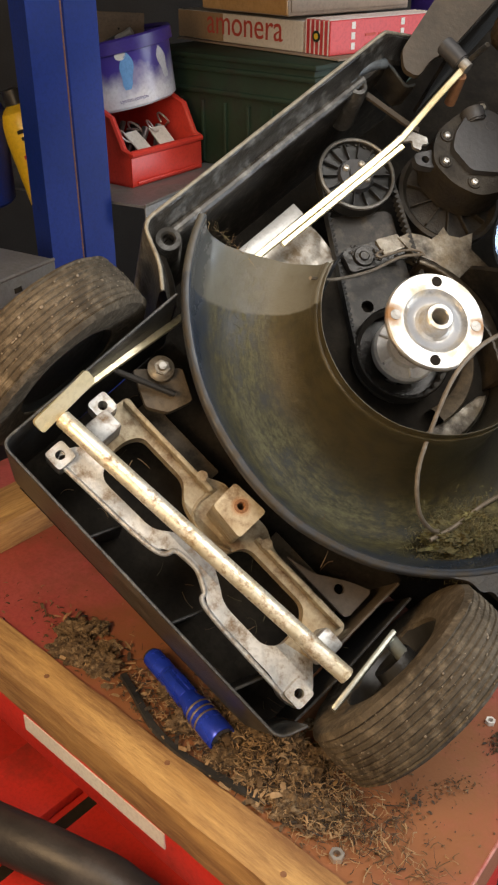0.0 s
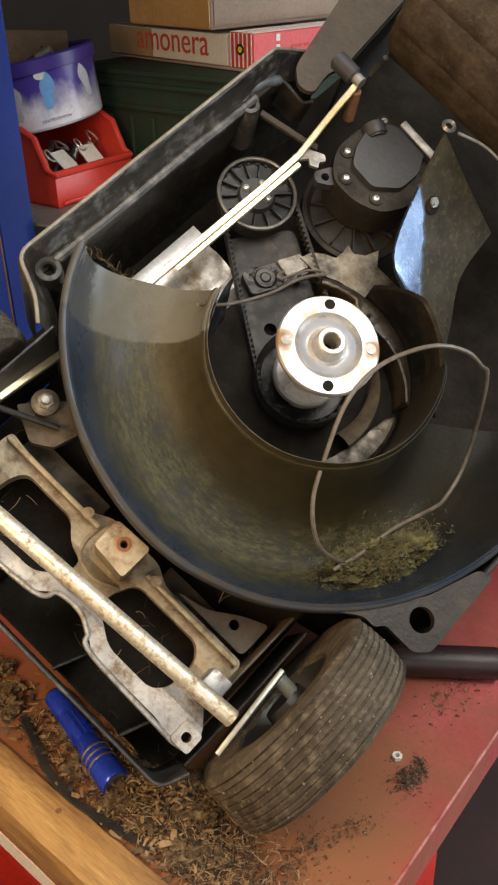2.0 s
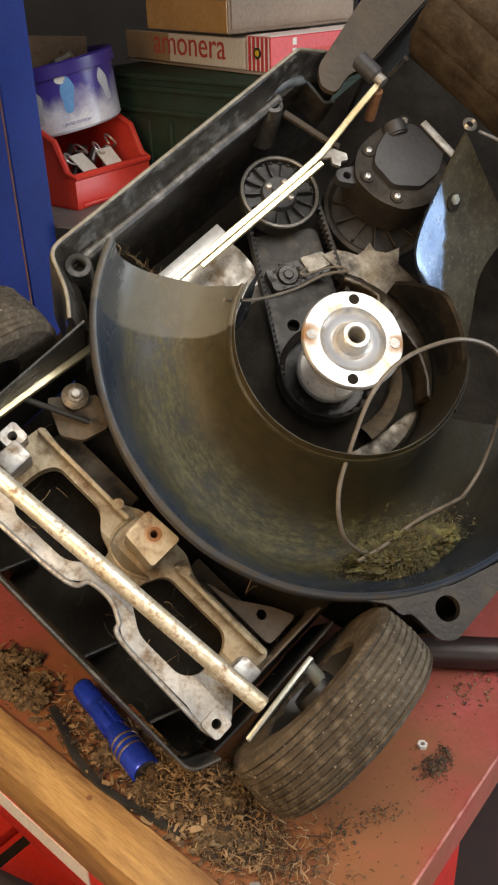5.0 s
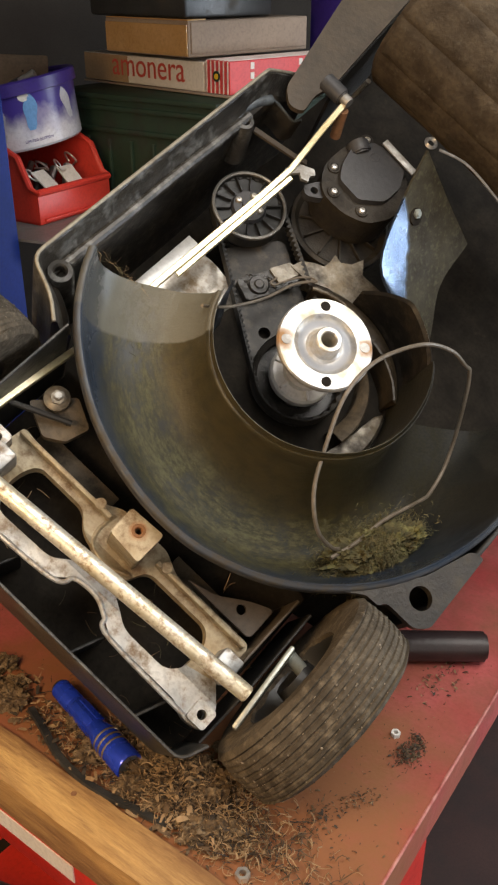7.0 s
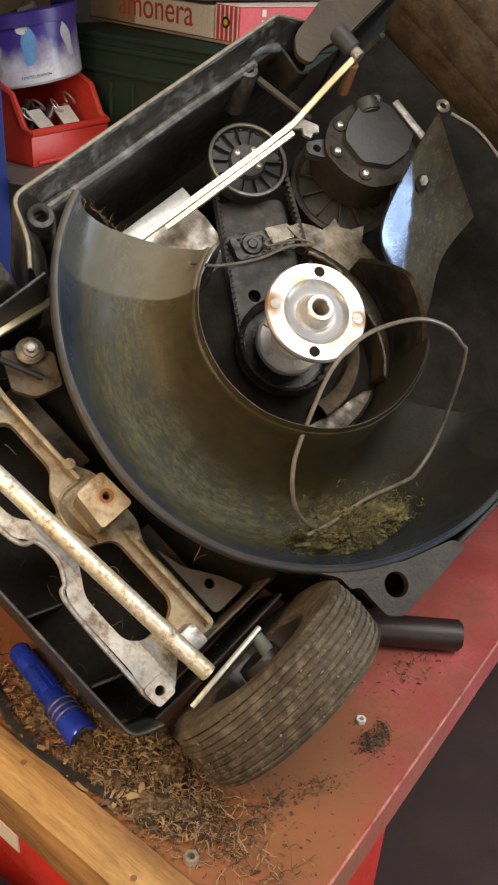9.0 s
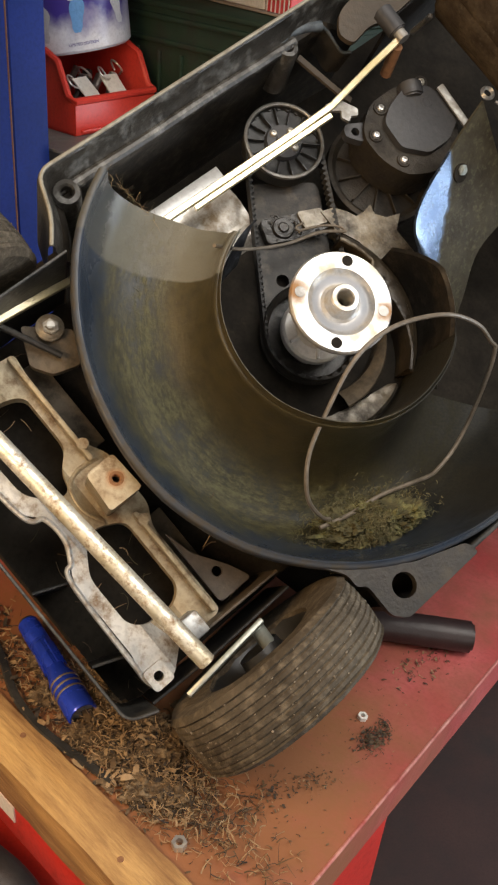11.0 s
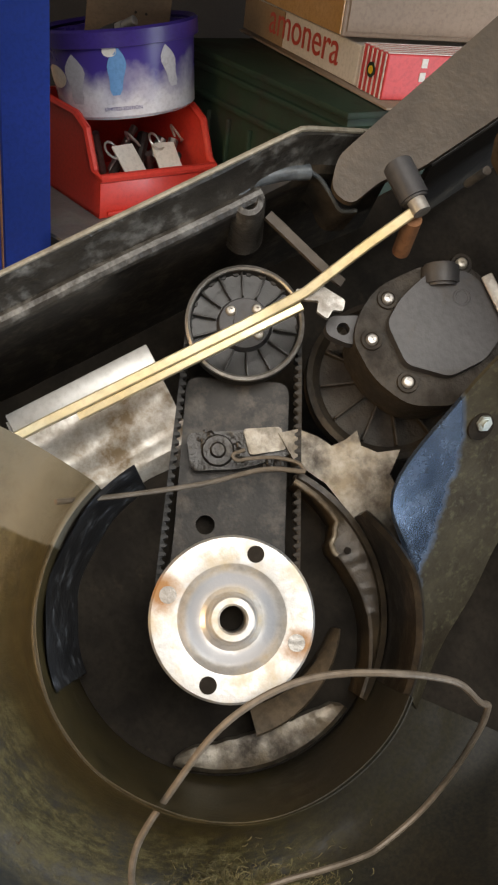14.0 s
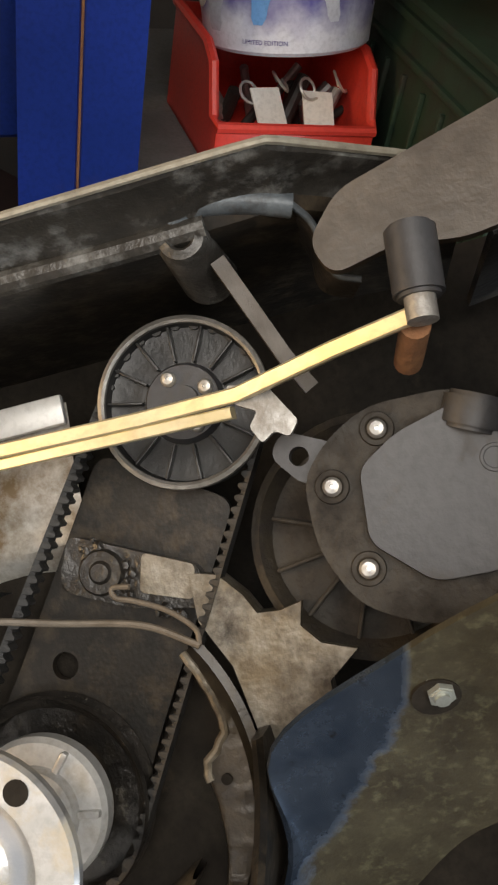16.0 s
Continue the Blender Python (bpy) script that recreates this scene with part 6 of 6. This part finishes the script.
def strands(n, place, mats, name, label, category, parent, ln=(0.015, 0.04), rad=0.0005):
    v2, f2, i2 = [], [], []
    for _ in range(n):
        c = Vector(place())
        a, e = rng.uniform(0, 6.283), rng.uniform(-0.3, 0.8)
        d = Vector((math.cos(a) * math.cos(e), math.sin(a) * math.cos(e), math.sin(e)))
        bend = Vector((rng.uniform(-1, 1), rng.uniform(-1, 1), rng.uniform(-1, 0.6))) * 1.7
        L_ = rng.uniform(*ln)
        r = rad * rng.uniform(0.6, 1.8)
        b = len(v2)
        pnt = c.copy()
        for i in range(5):
            t = i / 4
            dd = (d + bend * t).normalized()
            s = dd.cross(Vector((0.3, 0.5, 0.8))).normalized()
            u = s.cross(dd)
            rr_ = r * (1 - 0.6 * t)
            v2.extend([tuple(pnt + s * rr_), tuple(pnt - s * rr_ * 0.5 + u * rr_ * 0.9), tuple(pnt - s * rr_ * 0.5 - u * rr_ * 0.9)])
            pnt = pnt + dd * L_ / 4
        mi = rng.randrange(len(mats))
        for i in range(4):
            for j in range(3):
                k = (j + 1) % 3
                f2.append((b + 3 * i + j, b + 3 * i + k, b + 3 * i + 3 + k, b + 3 * i + 3 + j))
                i2.append(mi)
    return stuff(name, v2, f2, mats, i2, label, category, parent)


def clump_place():
    u, v = rng.gauss(0, 0.45), rng.gauss(0, 0.4)
    ang = radians(-24.5) + u * 0.29
    r = 0.205 + v * 0.035
    return (r * math.cos(ang), r * math.sin(ang), -0.115 + 0.036 * math.exp(-u * u * 3 - v * v * 3) * rng.random() + 0.25 * max(0, r - 0.2))


M_MOSS = mat("damp_moss", (0.05, 0.043, 0.02), (0.12, 0.105, 0.045), 0.95, 0, 80, 1.0, (0.27, 0.26, 0.1), 0.4, 30)
bm = bmesh.new()
for du, dv, lu, lv, lh in ((0.0, 0.0, 0.05, 0.02, 0.012), (-0.012, 0.004, 0.02, 0.013, 0.02), (0.022, 0.006, 0.018, 0.012, 0.018), (-0.04, -0.004, 0.018, 0.01, 0.012), (0.045, 0.008, 0.016, 0.009, 0.014), (0.005, -0.012, 0.02, 0.008, 0.014)):
    seed = Vector((du * 900, dv * 900, 3))
    for v in bmesh.ops.create_icosphere(bm, subdivisions=5, radius=1)["verts"]:
        d = v.co.copy()
        k = 1 + 0.5 * noise.noise(d * 2.3 + seed) + 0.3 * noise.noise(d * 6 + seed) + 0.22 * noise.noise(d * 17 + seed)
        q = Vector((dv + d.x * lv * k, du + d.y * lu * k, d.z * lh * k))
        a = radians(-24.5) + q.y / 0.21
        v.co = Vector(((0.2 + q.x) * math.cos(a), (0.2 + q.x) * math.sin(a), -0.106 + q.z + 0.25 * q.x))
moss = part("moss_lump", bm, M_MOSS, None, "")
moss.matrix_world = MOWER_M
tagged(moss, "lump of damp yellow-green moss in the cutting chamber", "moss", kind="stuff")
M_STRAW2 = mat("mossy_straw", (0.15, 0.13, 0.06), (0.2, 0.17, 0.085), 0.85, 0, 40, 0.0)
M_GRASS2 = mat("old_grass", (0.06, 0.055, 0.025), (0.11, 0.095, 0.045), 0.85, 0, 40, 0.0)
strands(9500, clump_place, (M_GRASS, M_GRASS2, M_GRASS2, M_STRAW2), "grass_clump", "clump of damp cut grass stuck in the chamber", "grass", None, (0.002, 0.008), 0.00032).matrix_world = MOWER_M


def film_place():
    a = radians(rng.uniform(215, 370))
    r = rng.gauss(0.185, 0.02)
    d = lerp_table(DEPTH, math.degrees(a))
    return (r * math.cos(a), r * math.sin(a), d + 0.002 + 0.04 * max(0, abs(r - 0.18) - 0.02))


strands(30, film_place, (M_GRASS2, M_GRASS2), "grass_bits", "scattered dry grass blades in the cutting chamber", "grass", None, (0.004, 0.01), 0.0003).matrix_world = MOWER_M


def tuft_place():
    t = rng.uniform(-1, 1)
    return (-0.195 + 0.03 * t, -0.088 + 0.008 * t, -0.032 - 0.012 * t)


strands(60, tuft_place, (M_CHIP, M_CHIP2, M_STRAW2), "straw_tuft", "wisps of dry straw on the chamber edge", "grass", None, (0.005, 0.015), 0.00013).matrix_world = MOWER_M


def nose_place():
    return (0.06 + rng.gauss(0, 0.09), -0.3 + rng.gauss(0, 0.05), -0.12 + 0.03 * rng.random())


strands(70, nose_place, (M_CHIP2, M_GRASS2, M_CHIP), "straw_bits", "dry straw caught in the mower nose", "grass", None, (0.008, 0.025), 0.0004).matrix_world = MOWER_M


def litter_place():
    u, v = rng.gauss(0, 0.5), rng.gauss(0, 0.5)
    x, y = 0.02 + 0.743 * u * 0.14 + 0.669 * v * 0.04, 0.56 - 0.669 * u * 0.14 + 0.743 * v * 0.04
    while tl(x, y).y < BEAM_IN + 0.01:
        x, y = x + 0.006, y + 0.006
    return (x, y, TABLE_Z + 0.002 + 0.014 * rng.random() * math.exp(-u * u - v * v))


strands(3600, litter_place, (M_CHIP, M_CHIP2, M_CHIP2, M_DIRT), "straw_litter", "fine dry stalks and roots spilled on the table", "debris", None, (0.004, 0.016), 0.00045)

# crumbling clods of root and soil in the litter
clods = bmesh.new()
for k in range(76):
    u, v = rng.gauss(0, 0.5), rng.gauss(0, 0.5)
    x, y = 0.015 + 0.743 * u * 0.15 + 0.669 * v * 0.04, 0.565 - 0.669 * u * 0.15 + 0.743 * v * 0.04
    if k > 62:
        x, y = -0.19 + rng.gauss(0, 0.02), 0.71 + rng.gauss(0, 0.014)
    r = rng.uniform(0.005, 0.014)
    if tl(x, y).y < BEAM_IN + 1.2 * r or x > 0.07:
        continue
    seed = Vector((rng.uniform(0, 50), rng.uniform(0, 50), 0))
    for v_ in bmesh.ops.create_icosphere(clods, subdivisions=4, radius=1)["verts"]:
        d = v_.co.copy()
        g = 1 + 0.55 * noise.noise(d * 1.8 + seed) + 0.4 * noise.noise(d * 5 + seed) + 0.25 * noise.noise(d * 13 + seed)
        v_.co = Vector((x + d.x * r * g * 1.3, y + d.y * r * g, TABLE_Z + 0.35 * r + max(-0.35 * r, d.z * r * g * 0.9)))
M_CLOD = mat("root_clods", (0.05, 0.03, 0.015), (0.19, 0.125, 0.066), 0.95, 0, 110, 1.0, (0.32, 0.23, 0.13), 0.4, 150)
ob = part("soil_clods", clods, M_CLOD)
tagged(ob, "crumbling brown clods of dried grass and soil on the table", "debris", kind="stuff")
